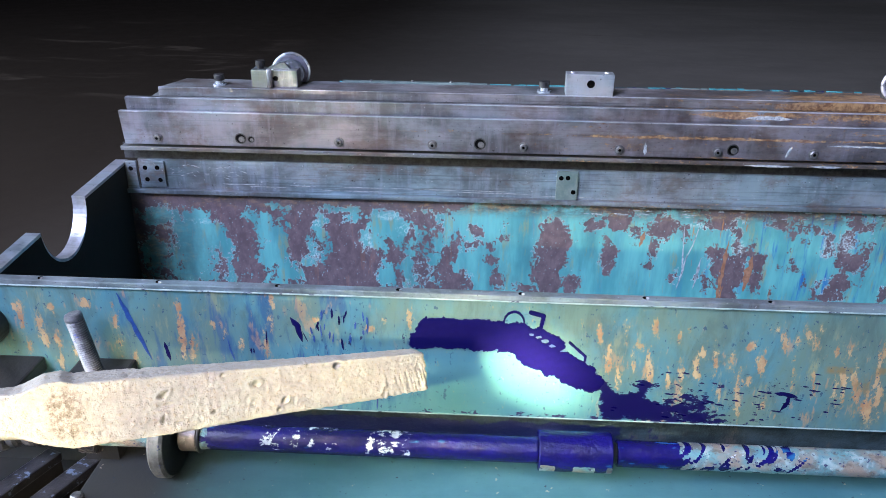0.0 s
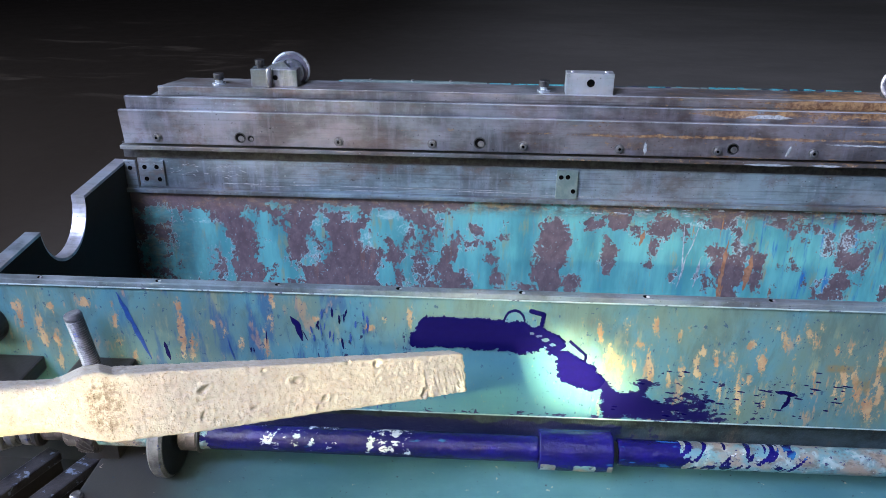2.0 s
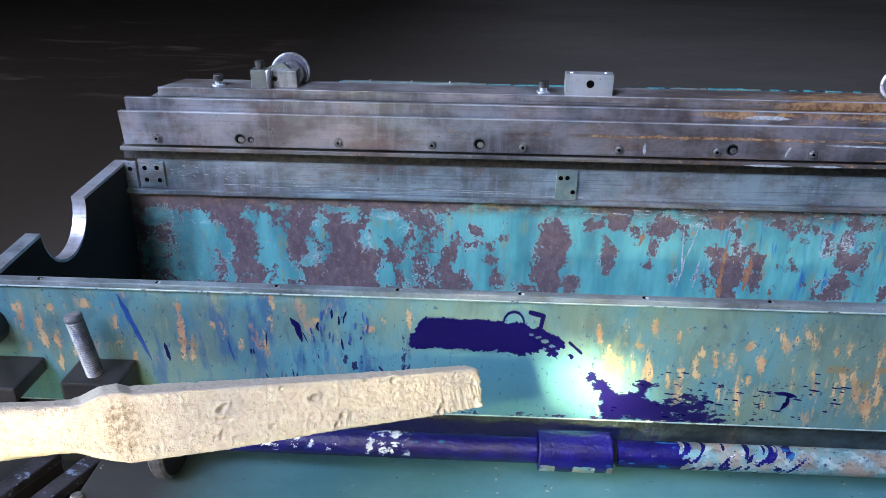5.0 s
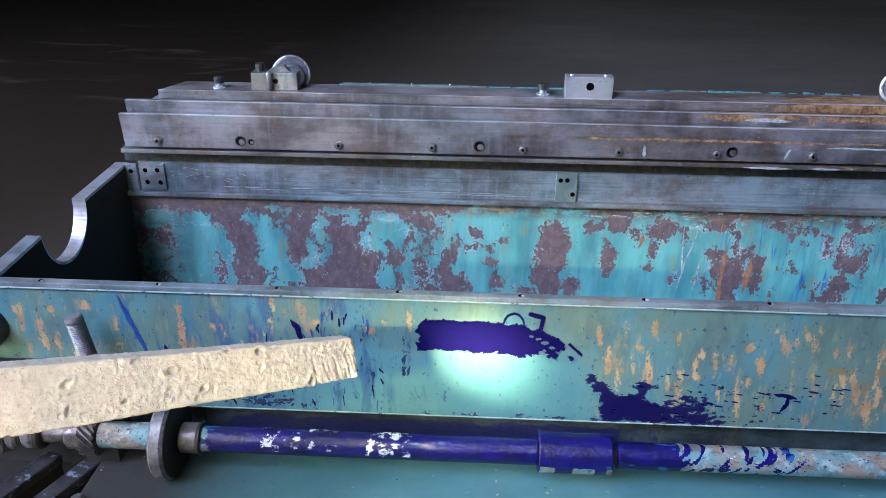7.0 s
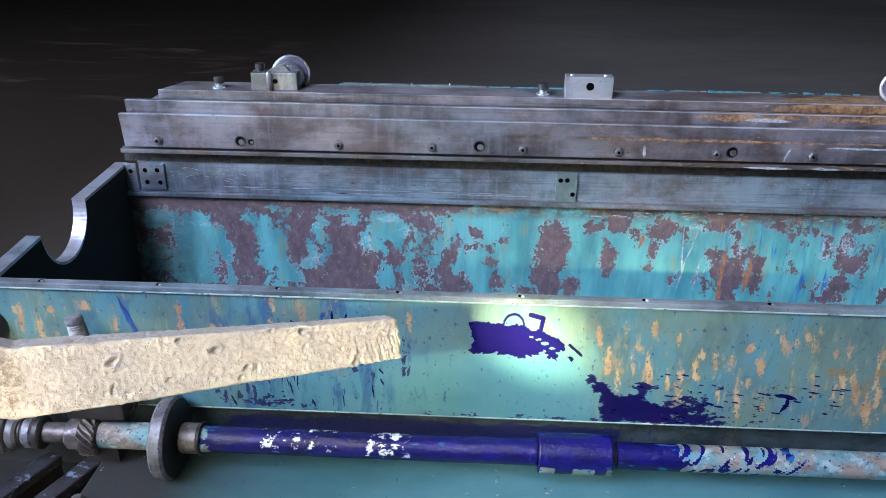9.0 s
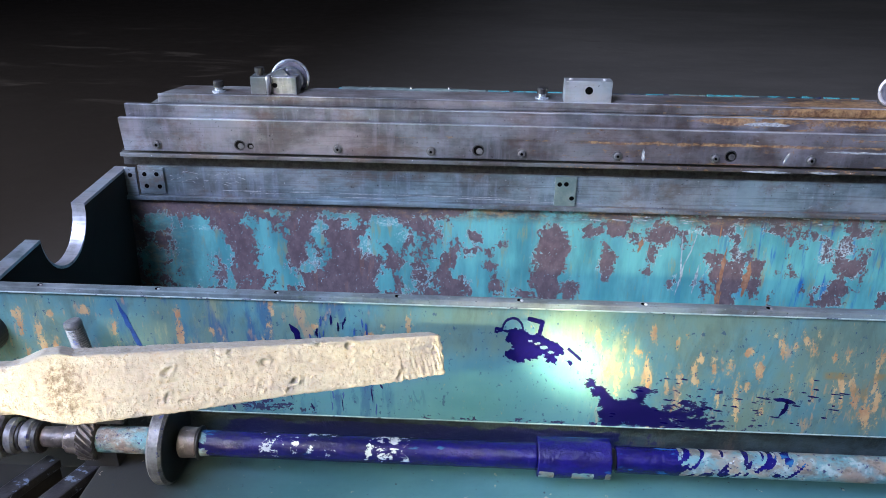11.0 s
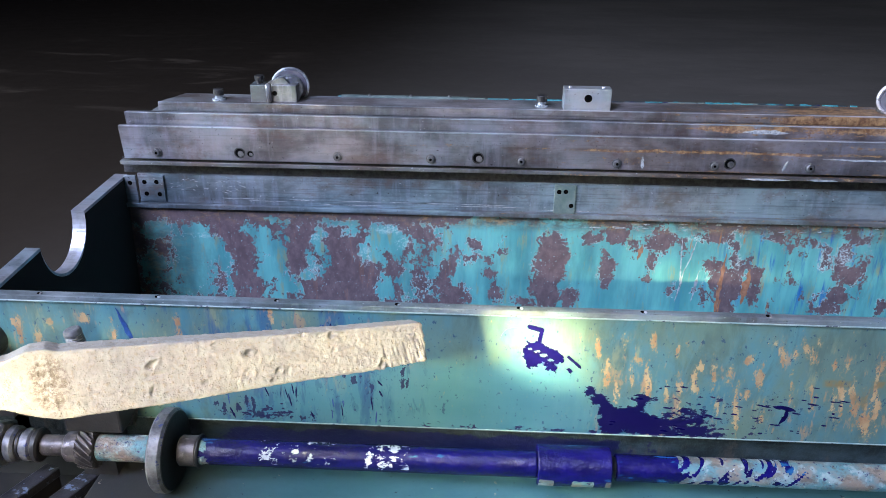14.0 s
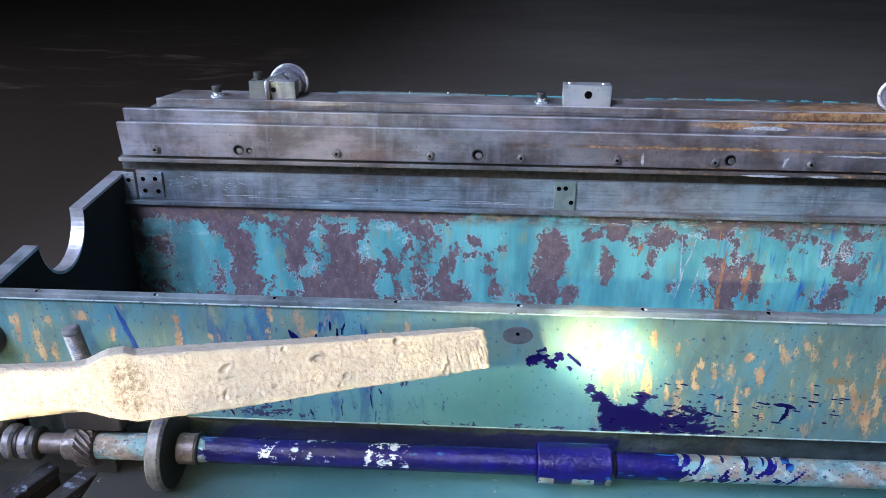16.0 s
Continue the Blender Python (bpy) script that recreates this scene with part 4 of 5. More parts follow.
def blade_holder():
    long_bar("blade_strip", -0.524, X1, 0.357, 0.366, -0.026, 0.0205, M["strip"], "blued steel doctor blade strip", 0.0006, lambda p: 0.0)
    long_bar("strip_ledge", -0.545, X1, 0.349, 0.368, -0.033, -0.0265, M["strip"], "dirty steel ledge", 0.0006, lambda p: 0.2 + 0.45 * ease(p.x, -0.2, 0.15))
    # black strip stands in for the shade in the gap between bars
    long_bar("gap_shade", -0.545, X1, 0.362, 0.380, 0.0205, 0.045, M["black"], "", 0.0)
    long_bar("seat_bar", -0.540, X1, 0.342, 0.372, 0.0392, 0.0455, M["seat"], "narrow rust-edged steel ledge", 0.001, lambda p: 0.2 + 0.4 * ease(p.x, -0.1, 0.3))
    long_bar("front_bar", -0.5335, X1, 0.340, 0.350, 0.050, 0.1005, M["bar"], "long steel clamping bar with screws", 0.0012, lambda p: ease(p.x, -0.48, 0.25) * (0.45 + 0.72 * math.exp(-((p.z - 0.0800) / 0.0024) ** 2) + 0.3 * ease(-p.z, -0.056, -0.05)), 0.06, (0.054, 0.058, 0.066, 0.073, 0.0765, 0.0785, 0.080, 0.0815, 0.0835, 0.087, 0.093))
    long_bar("middle_bar", -0.5275, X1, 0.3545, 0.366, 0.047, 0.1175, M["bar"], "steel blade bar, rust-streaked", 0.0010, lambda p: 0.25 + 0.75 * ease(p.x, 0.1, 0.5) * (0.6 + 0.6 * ease(p.z, 0.104, 0.112)), 0.06, (0.1, 0.104, 0.108, 0.112))
    long_bar("top_bar_support", -0.50, X1, 0.386, 0.440, 0.04, 0.1120, M["bar_top"], "", 0.001)
    bm = box(-0.487, X1, 0.385, 0.447, 0.1125, 0.1264, 0.0012)
    for v in bm.verts:
        if v.co.x < -0.4:
            v.co.x += 0.022 * (v.co.y - 0.385) / 0.062
    for k in range(1, 24):
        bmesh.ops.bisect_plane(bm, geom=bm.verts[:] + bm.edges[:] + bm.faces[:], plane_co=(-0.45 + 0.058 * k, 0, 0), plane_no=(1, 0, 0))
    give(part("top_bar", bm, M["bar_top"], holder, "broad flat steel top bar, rusty towards one end"), rust=lambda p: 0.15 + 0.5 * ease(p.x, 0.0, 0.4) + 0.30 * ease(p.x, 0.42, 0.52) + 0.35 * ease(p.x, 0.42, 0.48) * ease(-p.y, -0.388, -0.386))
    strip = part("back_strip", box(-0.215, -0.015, 0.4400, 0.4490, 0.1262, 0.1292, 0.0005), M["green"], holder, "thin grey-green strip")
    for x in (-0.17, -0.105, -0.045):
        part("strip_stud", lathe([(0, 0.0026), (0.0022, 0.0022)], at(x, 0.4445, 0.1292), 10), M["screw"], strip)
    rng = random.Random(14)
    x = -0.012
    while x < 0.585:
        thick = x > 0.30
        w = rng.uniform(0.006, 0.022) if thick else rng.uniform(0.02, 0.07)
        part("paint_line", box(x, x + w, rng.uniform(0.4440, 0.4475), 0.4502, 0.1240, 0.1266 + rng.uniform(0.0002, 0.0024 if thick else 0.0012), 0.0003), M["teal"] if rng.random() < 0.75 else M["grime"], holder)
        x += w + rng.uniform(0.0, 0.008)
    rng = random.Random(4)
    x = -0.22
    while x < 0.56:
        w = rng.uniform(0.006, 0.055)
        if not 0.10 < x + w and x < 0.215 or x > 0.215 or x + w < 0.12:
            y = rng.uniform(0.4445, 0.4475)
            part("paint_flake", box(x, x + w, y, 0.4495, 0.1262, 0.1262 + rng.uniform(0.0007, 0.0020), 0.0003), M["teal"] if rng.random() < 0.6 else M["green"], holder)
        x += w + rng.uniform(0.002, 0.02)

    # thin pale strips put the bars' top-edge highlights into colour
    for x0, y, z in ((-0.532, 0.3395, 0.0995), (-0.526, 0.354, 0.1165), (-0.486, 0.3845, 0.1254)):
        give(part("highlight_strip", box(x0, X1, y, y + 0.003, z, z + 0.0016, 0.0004), M["edge"], holder, "bright strip for the highlight on the bar's edge"), rust=lambda p: 0.0)
    # screws, bores and small plates along the bars
    for x in (-0.4788, -0.2059, -0.0672, 0.0663, 0.2059, 0.347, 0.484, 0.622):
        washer = part("cap_screw", lathe([(0, 0.0072), (0.0012, 0.0072), (0.0014, 0.0052), (0.0045, 0.0050), (0.0052, 0.0042)], at(x, 0.340, 0.0607, TOWARD), 20), M["screw"], holder, smooth=False)
        part("hex_socket", lathe([(0, 0.0022), (0.0004, 0.0022)], at(x, 0.3348, 0.0607, TOWARD), 6), M["hole"], washer)
    for x, z, r in ((-0.3535, 0.0625, 0.0075), (-0.3375, 0.0615, 0.0045), (0.0025, 0.0635, 0.0080), (0.3690, 0.0640, 0.0078)):
        bm = bmesh.new()
        n = 24
        ring = [[bm.verts.new((x + q * r * math.cos(2 * math.pi * k / n), y, z + q * r * math.sin(2 * math.pi * k / n))) for k in range(n)] for q, y in ((1.12, 0.3397), (1.0, 0.3392), (0.86, 0.3397))]
        for a, b in zip(ring, ring[1:]):
            for k in range(n):
                bm.faces.new((a[k], a[(k + 1) % n], b[(k + 1) % n], b[k]))
        bore = part("bore_rim", bm, M["black"], holder)
        part("bore", lathe([(0, r * 0.88), (0.0002, r * 0.88)], at(x, 0.3398, z, TOWARD), 24), M["hole"], bore)
        # offset paler disc leaves a crescent of painted shade in the flat bore
        part("bore_lit_floor", lathe([(0, r * 0.60), (0.0002, r * 0.60)], at(x + 0.22 * r, 0.3395, z - 0.15 * r, TOWARD), 20), M["screw"], bore)
    for x0, x1, z0, z1, dots in ((-0.5435, -0.5255, -0.031, 0.018, ((-0.535, 0.006),)), (-0.520, -0.482, -0.0225, 0.0185, ((-0.512, 0.008), (-0.493, 0.0085), (-0.511, -0.011), (-0.4905, -0.0115))),
                                 (0.1205, 0.1525, -0.026, 0.0195, ((0.127, 0.009), (0.137, 0.0095), (0.1465, -0.013)))):
        plate = part("blade_plate", box(x0, x1, 0.353, 0.3575, z0, z1, 0.0006), M["green"] if x0 > 0 else M["strip"], holder, "small drilled plate on the blade")
        if x0 < 0:
            give(plate, rust=lambda p: 0.0)
        for x, z in dots:
            part("plate_hole", lathe([(0, 0.0036), (0.0003, 0.0036)], at(x, 0.3531, z, TOWARD), 14), M["hole"], plate)


blade_holder()
bar_marks()


def top_bolt(x, y):
    bolt = thing("socket_head_bolt", "black socket head bolt with a bright washer on the top bar", "bolt", "bolts on the top bar")
    part("washer", lathe([(0, 0.0105), (0.002, 0.0105), (0.0024, 0.0095)], at(x, y, 0.1264), 24), M["chrome"], bolt, "bright washer")
    part("shank", lathe([(0.002, 0.0062), (0.0075, 0.0062)], at(x, y, 0.1264), 18), M["chrome"], bolt)
    part("head", lathe([(0.0075, 0.0078), (0.0155, 0.0080), (0.0165, 0.0072)], at(x, y, 0.1264), 20), M["black"], bolt, "black knurled head")
    return bolt


top_bolt(-0.3990, 0.4085)
top_bolt(0.0968, 0.4088)


def clamp_block():
    """Split steel block with a pin, a screw and a round knob behind."""
    c = thing("clamp_block", "split steel clamp block with a round polished knob behind it", "clamp")
    b = part("block", box(-0.345, -0.321, 0.394, 0.420, 0.1264, 0.1530, 0.001), M["block"], c)
    give(b, rust=lambda p: 0.0)
    b = part("block", box(-0.3135, -0.2755, 0.398, 0.424, 0.1264, 0.1525, 0.001), M["block"], c)
    give(b, rust=lambda p: 0.0)
    part("pin", lathe([(0, 0.0044), (0.027, 0.0044), (0.0285, 0.0034)], at(-0.3172, 0.3945, 0.1264), 18), M["chrome"], c, "bright locating pin", True)
    part("bore", lathe([(0, 0.0038), (0.0003, 0.0038)], at(-0.3088, 0.3979, 0.140, TOWARD), 16), M["hole"], c)
    part("set_screw", lathe([(0, 0.005), (0.004, 0.005), (0.0042, 0.0072), (0.0115, 0.0074), (0.0122, 0.0066)], at(-0.333, 0.407, 0.1530), 20), M["black"], c, "black set screw")
    turn = Matrix.Rotation(radians(16), 4, "Z") @ Matrix.Rotation(radians(90), 4, "X")
    centre = at(-0.2935, 0.436, 0.1430, turn)
    knob = lathe([(-0.010, 0.0255), (-0.009, 0.0285), (0.0, 0.0300), (0.0035, 0.0296), (0.0046, 0.0284), (0.0040, 0.0268), (0.0034, 0.0262), (0.0034, 0.006)], centre, 48)
    part("knob", knob, M["chrome"], c, "polished round knob", True)
    part("knob_face", lathe([(0.0034, 0.0262), (0.0040, 0.0255)], centre, 40), M["dull"], c, "dull face of the knob")
    part("hub", lathe([(0.0036, 0.0195), (0.018, 0.0190), (0.0205, 0.0172), (0.0200, 0.0150), (0.0190, 0.004)], centre, 36), M["block"], c, "turned hub", True)
    bm = bmesh.new()
    wedge = [(-0.3240, 0.1526), (-0.3040, 0.1612), (-0.2970, 0.1622), (-0.2880, 0.1526)]
    near = [bm.verts.new((x, 0.407, z)) for x, z in wedge]
    far = [bm.verts.new((x, 0.424, z)) for x, z in wedge]
    bm.faces.new(near)
    bm.faces.new(far[::-1])
    for k in range(4):
        bm.faces.new((near[(k + 1) % 4], near[k], far[k], far[(k + 1) % 4]))
    bmesh.ops.recalc_face_normals(bm, faces=bm.faces[:])
    give(part("saddle", bm, M["block"], c, "sloping saddle below the hub"), rust=lambda p: 0.0)
    return c


clamp = clamp_block()


def drilled_block():
    c = thing("drilled_block", "square steel block with a drilled hole on the top bar", "block")
    give(part("body", box(0.1275, 0.1975, 0.3885, 0.412, 0.1264, 0.1580, 0.001), M["block"], c), rust=lambda p: 0.0)
    part("bore", lathe([(0, 0.0058), (0.0003, 0.0058)], at(0.1635, 0.3886, 0.1440, TOWARD), 20), M["hole"], c)
    for x in (0.137, 0.187):
        part("dowel", lathe([(0, 0.0028), (0.0014, 0.0026)], at(x, 0.40, 0.158), 12), M["chrome"], c)


drilled_block()


def end_knob():
    c = thing("hand_wheel", "polished round clamp knob at the end of the top bar", "knob")
    turn = Matrix.Rotation(radians(-20), 4, "Z") @ Matrix.Rotation(radians(90), 4, "X")
    part("rim", lathe([(-0.008, 0.021), (0.0, 0.0245), (0.004, 0.0240), (0.005, 0.0200), (0.003, 0.0195), (0.003, 0.004)], at(0.612, 0.4, 0.1500, turn), 36), M["chrome"], c, "", True)
    part("face", lathe([(0.0032, 0.0192), (0.0038, 0.0185)], at(0.612, 0.4, 0.1500, turn), 36), M["dull"], c, "dull face")
    part("foot", box(0.600, 0.640, 0.402, 0.424, 0.1264, 0.150, 0.001), M["screw"], c)


end_knob()

# ---- shaft in front of the trough ----
AY, AZ = -0.055, -0.1705


def turned(name, x0, x1, r, material, parent, label="", lip=0.001, steps=72):
    bm = lathe([(0, r - lip), (lip, r), (x1 - x0 - lip, r), (x1 - x0, r - lip)], at(x0, AY, AZ, ALONG_X), steps)
    return part(name, bm, material, parent, label, False)


def tube(x0, x1, r, n=220, steps=36):
    prof = [(0, r * 0.94)] + [((x1 - x0) * k / n, r * (1 + 0.012 * noise.noise((k * 0.13, r * 90, 2)))) for k in range(n + 1)]
    prof[1] = (0.0008, prof[1][1])
    return lathe(prof, at(x0, AY, AZ, ALONG_X), steps)


def shaft():
    s = thing("drive_shaft", "ink-blue drive shaft with coupling, disc and helical gear along the trough", "shaft")
    nz = lambda x: noise.noise((x * 30, 3, 1))
    p = part("pipe", tube(-0.306, 0.0775, 0.0150), M["pipe"], s, "pipe caked in dark blue ink", True)
    # the two raised 'white' stretches paint highlights along the pipe's upper side
    give(p, bare=lambda v: 0.12 + 0.5 * (1 - ease(v.x, -0.306, -0.28)), white=lambda v: (0.18 + 0.34 * bump_at(v.x, -0.25, -0.23, -0.16, -0.13) + 0.40 * bump_at(v.x, -0.125, -0.11, -0.07, -0.05)) * (0.74 + 0.9 * max(0.0, noise.noise((v.x * 80, v.y * 70, v.z * 70)))) * (1 if v.z > AZ - 0.004 else 0.5))
    p = part("coupling", tube(0.0780, 0.1590, 0.0226, 60), M["pipe"], s, "thick inked coupling sleeve", True)
    low = lambda v: ease(-v.z, 0.168, 0.177) * max(bump_at(v.x, 0.078, 0.080, 0.094, 0.100), bump_at(v.x, 0.112, 0.118, 0.138, 0.144), bump_at(v.x, 0.150, 0.154, 0.159, 0.160))
    give(p, bare=lambda v: 0.10 + 0.75 * low(v), white=lambda v: 0.1)
    turned("collar", 0.1592, 0.1655, 0.0120, M["disc_dark"], s)
    p = part("pipe", tube(0.1657, X1, 0.0150, 620), M["pipe"], s, "pipe with ink half worn off teal paint", True)
    brush = lambda v: noise.noise(((v.x - 1.1 * (v.z - AZ)) * 175, (v.x + 0.9 * (v.z - AZ)) * 48, 5))
    give(p, bare=lambda v: (0.16 + 0.72 * ease(v.x, 0.205, 0.250) + 0.12 * ease(v.x, 0.36, 0.42)) - 2.4 * max(0.0, brush(v) + 0.0) * (1 - 0.85 * ease(v.x, 0.33, 0.39)), white=lambda v: 0.12 + 0.18 * ease(v.x, 0.2, 0.26))
    turned("collar", -0.3290, -0.3075, 0.0175, M["gear"], s, "dirty steel collar", 0.0015)
    turned("ring", -0.3075, -0.3045, 0.0195, M["disc_dark"], s)
    d = turned("disc", -0.3520, -0.3350, 0.0480, M["disc"], s, "heavy steel disc smeared with ink", 0.003, 112)
    part("disc_face", lathe([(0, 0.0450), (0.0006, 0.0445)], at(-0.3350, AY, AZ, ALONG_X), 48), M["disc_dark"], d, "near-black face")
    p = part("shaft_end", tube(-0.4240, -0.3520, 0.0155, 30), M["pipe"], s, "teal-painted shaft end", True)
    give(p, bare=lambda v: 0.85, white=lambda v: 0.2)
    # helical gear
    bm = bmesh.new()
    teeth, x0, x1 = 18, -0.4430, -0.4250
    n = teeth * 6
    rings = []
    for j in range(9):
        f = j / 8
        ring = []
        for k in range(n):
            ph = (k / 6.0) % 1.0
            up = ease(ph, 0.10, 0.28) * (1 - ease(ph, 0.60, 0.80))
            r = 0.0190 + 0.0055 * up
            a = 2 * math.pi * k / n + f * 0.62
            ring.append(bm.verts.new((x0 + (x1 - x0) * f, AY + r * math.cos(a), AZ + r * math.sin(a))))
        rings.append(ring)
    for a, b in zip(rings, rings[1:]):
        for k in range(n):
            bm.faces.new((a[k], a[(k + 1) % n], b[(k + 1) % n], b[k]))
    bm.faces.new(rings[0])
    bm.faces.new(rings[-1][::-1])
    bmesh.ops.recalc_face_normals(bm, faces=bm.faces[:])
    part("helical_gear", bm, M["gear"], s, "greasy helical gear")
    turned("gear_hub", -0.4620, -0.4430, 0.0180, M["gear"], s, "", 0.003)
    turned("journal", -0.4900, -0.4620, 0.0120, M["gear"], s)
    turned("bearing", -0.4985, -0.4900, 0.0195, M["disc_dark"], s, "", 0.002)
    turned("bearing", -0.5125, -0.4985, 0.0188, M["disc"], s, "", 0.003)
    turned("bearing", -0.5170, -0.5125, 0.0165, M["disc_dark"], s)
    turned("bearing", -0.5300, -0.5170, 0.0210, M["disc"], s, "", 0.003)
    part("nut", lathe([(0, 0.026), (0.003, 0.029), (0.016, 0.029), (0.019, 0.026)], at(-0.5500, AY, AZ, ALONG_X), 6), M["disc"], s, "big hexagonal nut")
    turned("shaft_tail", -0.66, -0.55, 0.013, M["gear"], s)
    return s


shaft()


def mating_gear():
    g = thing("bevel_pinion", "dark greasy pinion meshing behind the helical gear", "gear")
    bm = bmesh.new()
    n = 14 * 4
    m = at(-0.418, -0.028, -0.150, Matrix.Rotation(radians(24), 4, "Y"))
    rings = []
    for h, s in ((0.0, 0.75), (0.008, 1.0), (0.022, 0.9)):
        rings.append([bm.verts.new(m @ Vector(((0.027 if (k % 4) < 2 else 0.021) * s * math.cos(2 * math.pi * k / n), (0.020 if (k % 4) < 2 else 0.016) * s * math.sin(2 * math.pi * k / n), h))) for k in range(n)])
    for a, b in zip(rings, rings[1:]):
        for k in range(n):
            bm.faces.new((a[k], a[(k + 1) % n], b[(k + 1) % n], b[k]))
    bm.faces.new(rings[0][::-1])
    bm.faces.new(rings[-1])
    part("toothed_wheel", bm, M["gear"], g)
    part("stub", lathe([(-0.05, 0.009), (0.0, 0.009)], m, 20), M["disc_dark"], g)


mating_gear()


def stud():
    s = thing("threaded_stud", "upright threaded steel stud on a dark clamp block", "stud")
    x, y, z0, z1, r = -0.4360, -0.0420, -0.1000, -0.0215, 0.0098
    prof, z, pitch = [], z0, 0.0026
    while z < z1 - 0.006:
        prof += [(z, r - 0.0013), (z + pitch * 0.5, r)]
        z += pitch
    prof += [(z1 - 0.004, r), (z1 - 0.001, r - 0.001), (z1, r - 0.003)]
    part("thread", lathe(prof, at(x, y, z1, Matrix.Rotation(radians(-9), 4, "Y")) @ Matrix.Translation((0, 0, -z1)), 24), M["disc"], s, "coarse steel thread")
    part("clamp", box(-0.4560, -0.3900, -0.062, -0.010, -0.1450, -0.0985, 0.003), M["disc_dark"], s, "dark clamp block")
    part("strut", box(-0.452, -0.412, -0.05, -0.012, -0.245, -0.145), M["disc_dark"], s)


stud()


def left_side():
    # levers and small parts in the dark well beside the base
    for x, y, turn in ((-0.530, -0.115, 22), (-0.478, -0.125, 22)):
        lever = thing("lever_arm", "dark greasy lever arm with inky edge in the machine's well", "lever", "lever arms below the shaft")
        m = at(x, y, -0.222, Matrix.Rotation(radians(-turn), 4, "Z"))
        part("arm", box(-0.011, 0.011, -0.12, 0.085, -0.006, 0.006, 0.002, turn=m), M["disc_ink"], lever)
        part("web", box(-0.006, 0.006, -0.12, 0.085, -0.06, -0.006, turn=m), M["disc_dark"], lever)
    pivot = thing("pivot_pin", "small bright pivot pin beside the lever arms", "pin")
    part("pin", lathe([(0, 0.007), (0.006, 0.007), (0.008, 0.005)], at(-0.432, -0.115, -0.217), 18), M["screw"], pivot)
    part("stem", lathe([(-0.13, 0.006), (0.0, 0.006)], at(-0.432, -0.115, -0.217), 14), M["disc_dark"], pivot)
    fit = thing("pipe_fitting", "dark round fitting screwed into the panel", "fitting")
    part("body", lathe([(0, 0.026), (0.02, 0.026), (0.023, 0.020)], at(-0.560, -0.009, -0.058, TOWARD), 28), M["disc_dark"], fit)
    part("stub", lathe([(0.02, 0.0095), (0.040, 0.0095), (0.042, 0.008)], at(-0.548, -0.009, -0.043, TOWARD), 20), M["gear"], fit)
    part("bracket", box(-0.62, -0.50, -0.075, -0.009, -0.118, -0.100, 0.003), M["disc_dark"], fit, "inky bracket")
    well = thing("machine_well", "black open well below the shaft with a deep floor", "machine frame")
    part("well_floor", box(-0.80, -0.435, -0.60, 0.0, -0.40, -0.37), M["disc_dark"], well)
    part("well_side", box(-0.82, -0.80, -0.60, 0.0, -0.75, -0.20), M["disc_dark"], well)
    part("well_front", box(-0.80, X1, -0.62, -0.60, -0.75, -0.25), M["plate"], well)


left_side()


# ---- ink band on the panel, in flakes that the beam burns off ----
FRONT = -0.009


def seg(x, z, ax, az, bx, bz):
    dx, dz = bx - ax, bz - az
    t = min(1, max(0, ((x - ax) * dx + (z - az) * dz) / (dx * dx + dz * dz)))
    return math.hypot(x - ax - t * dx, z - az - t * dz)


def in_band(x, z):
    """Depth inside the ink band, below 0 outside."""
    rag = 0.0035 * noise.noise((x * 90, z * 90, 1)) + 0.0022 * noise.noise((x * 300, z * 300, 4))
    d = 0.0195 - seg(x, z, -0.045, -0.0490, 0.052, -0.0515)
    d = max(d, 0.0155 - seg(x, z, 0.05, -0.0520, 0.078, -0.0560), 0.010 - seg(x, z, 0.07, -0.052, 0.094, -0.0585))
    d = max(d, 0.012 - seg(x, z, -0.052, -0.055, -0.058, -0.060))
    d = max(d, 0.0175 - seg(x, z, 0.068, -0.070, 0.124, -0.0985), 0.013 - seg(x, z, 0.11, -0.098, 0.138, -0.108))
    d = max(d, 0.016 - seg(x, z, 0.070, -0.075, 0.100, -0.088))
    d += rag
    for hx, hz, hr in ((0.066, -0.047, 0.0016), (0.082, -0.055, 0.0030), (0.090, -0.061, 0.0022), (0.075, -0.050, 0.0018)):
        d = min(d, math.hypot((x - hx) * 0.6, z - hz) - hr + rag * 0.4)
    # fine strokes of the brush
    d = max(d, 0.0014 - abs(math.hypot((x - 0.046) / 0.8, z + 0.033) - 0.014) if z > -0.042 and x < 0.058 else -1)
    d = max(d, 0.0026 - seg(x, z, 0.064, -0.019, 0.078, -0.023), 0.0022 - seg(x, z, 0.078, -0.023, 0.076, -0.038))
    d = max(d, 0.0014 - seg(x, z, 0.1095, -0.0561, 0.128, -0.0732), 0.0013 - seg(x, z, 0.128, -0.0732, 0.1277, -0.0846), 0.0012 - seg(x, z, 0.1277, -0.0846, 0.1245, -0.0924))
    return d


def burnt_at(x, z):
    """The moment at which the beam takes the flake off."""
    if x > 0.105 and z > -0.088:
        return 20.0 if x < 0.1265 and z > -0.0725 else 3.0
    if z < -0.0705 and x > 0.045:
        return 0.25 + 3.3 * ease(x, 0.045, 0.150) ** 0.8
    if x < -0.0:
        return 6.7 + 2.35 * (x + 0.07) / 0.07
    if x < 0.062 and z < -0.036:
        return 9.1 + 2.7 * x / 0.062
    if z > -0.040:
        return 14.9 + 8 * (x - 0.03) if x > 0.062 else 11.6 + 55 * (x - 0.035)
    return 15.35 if z > -0.0575 else 20.0


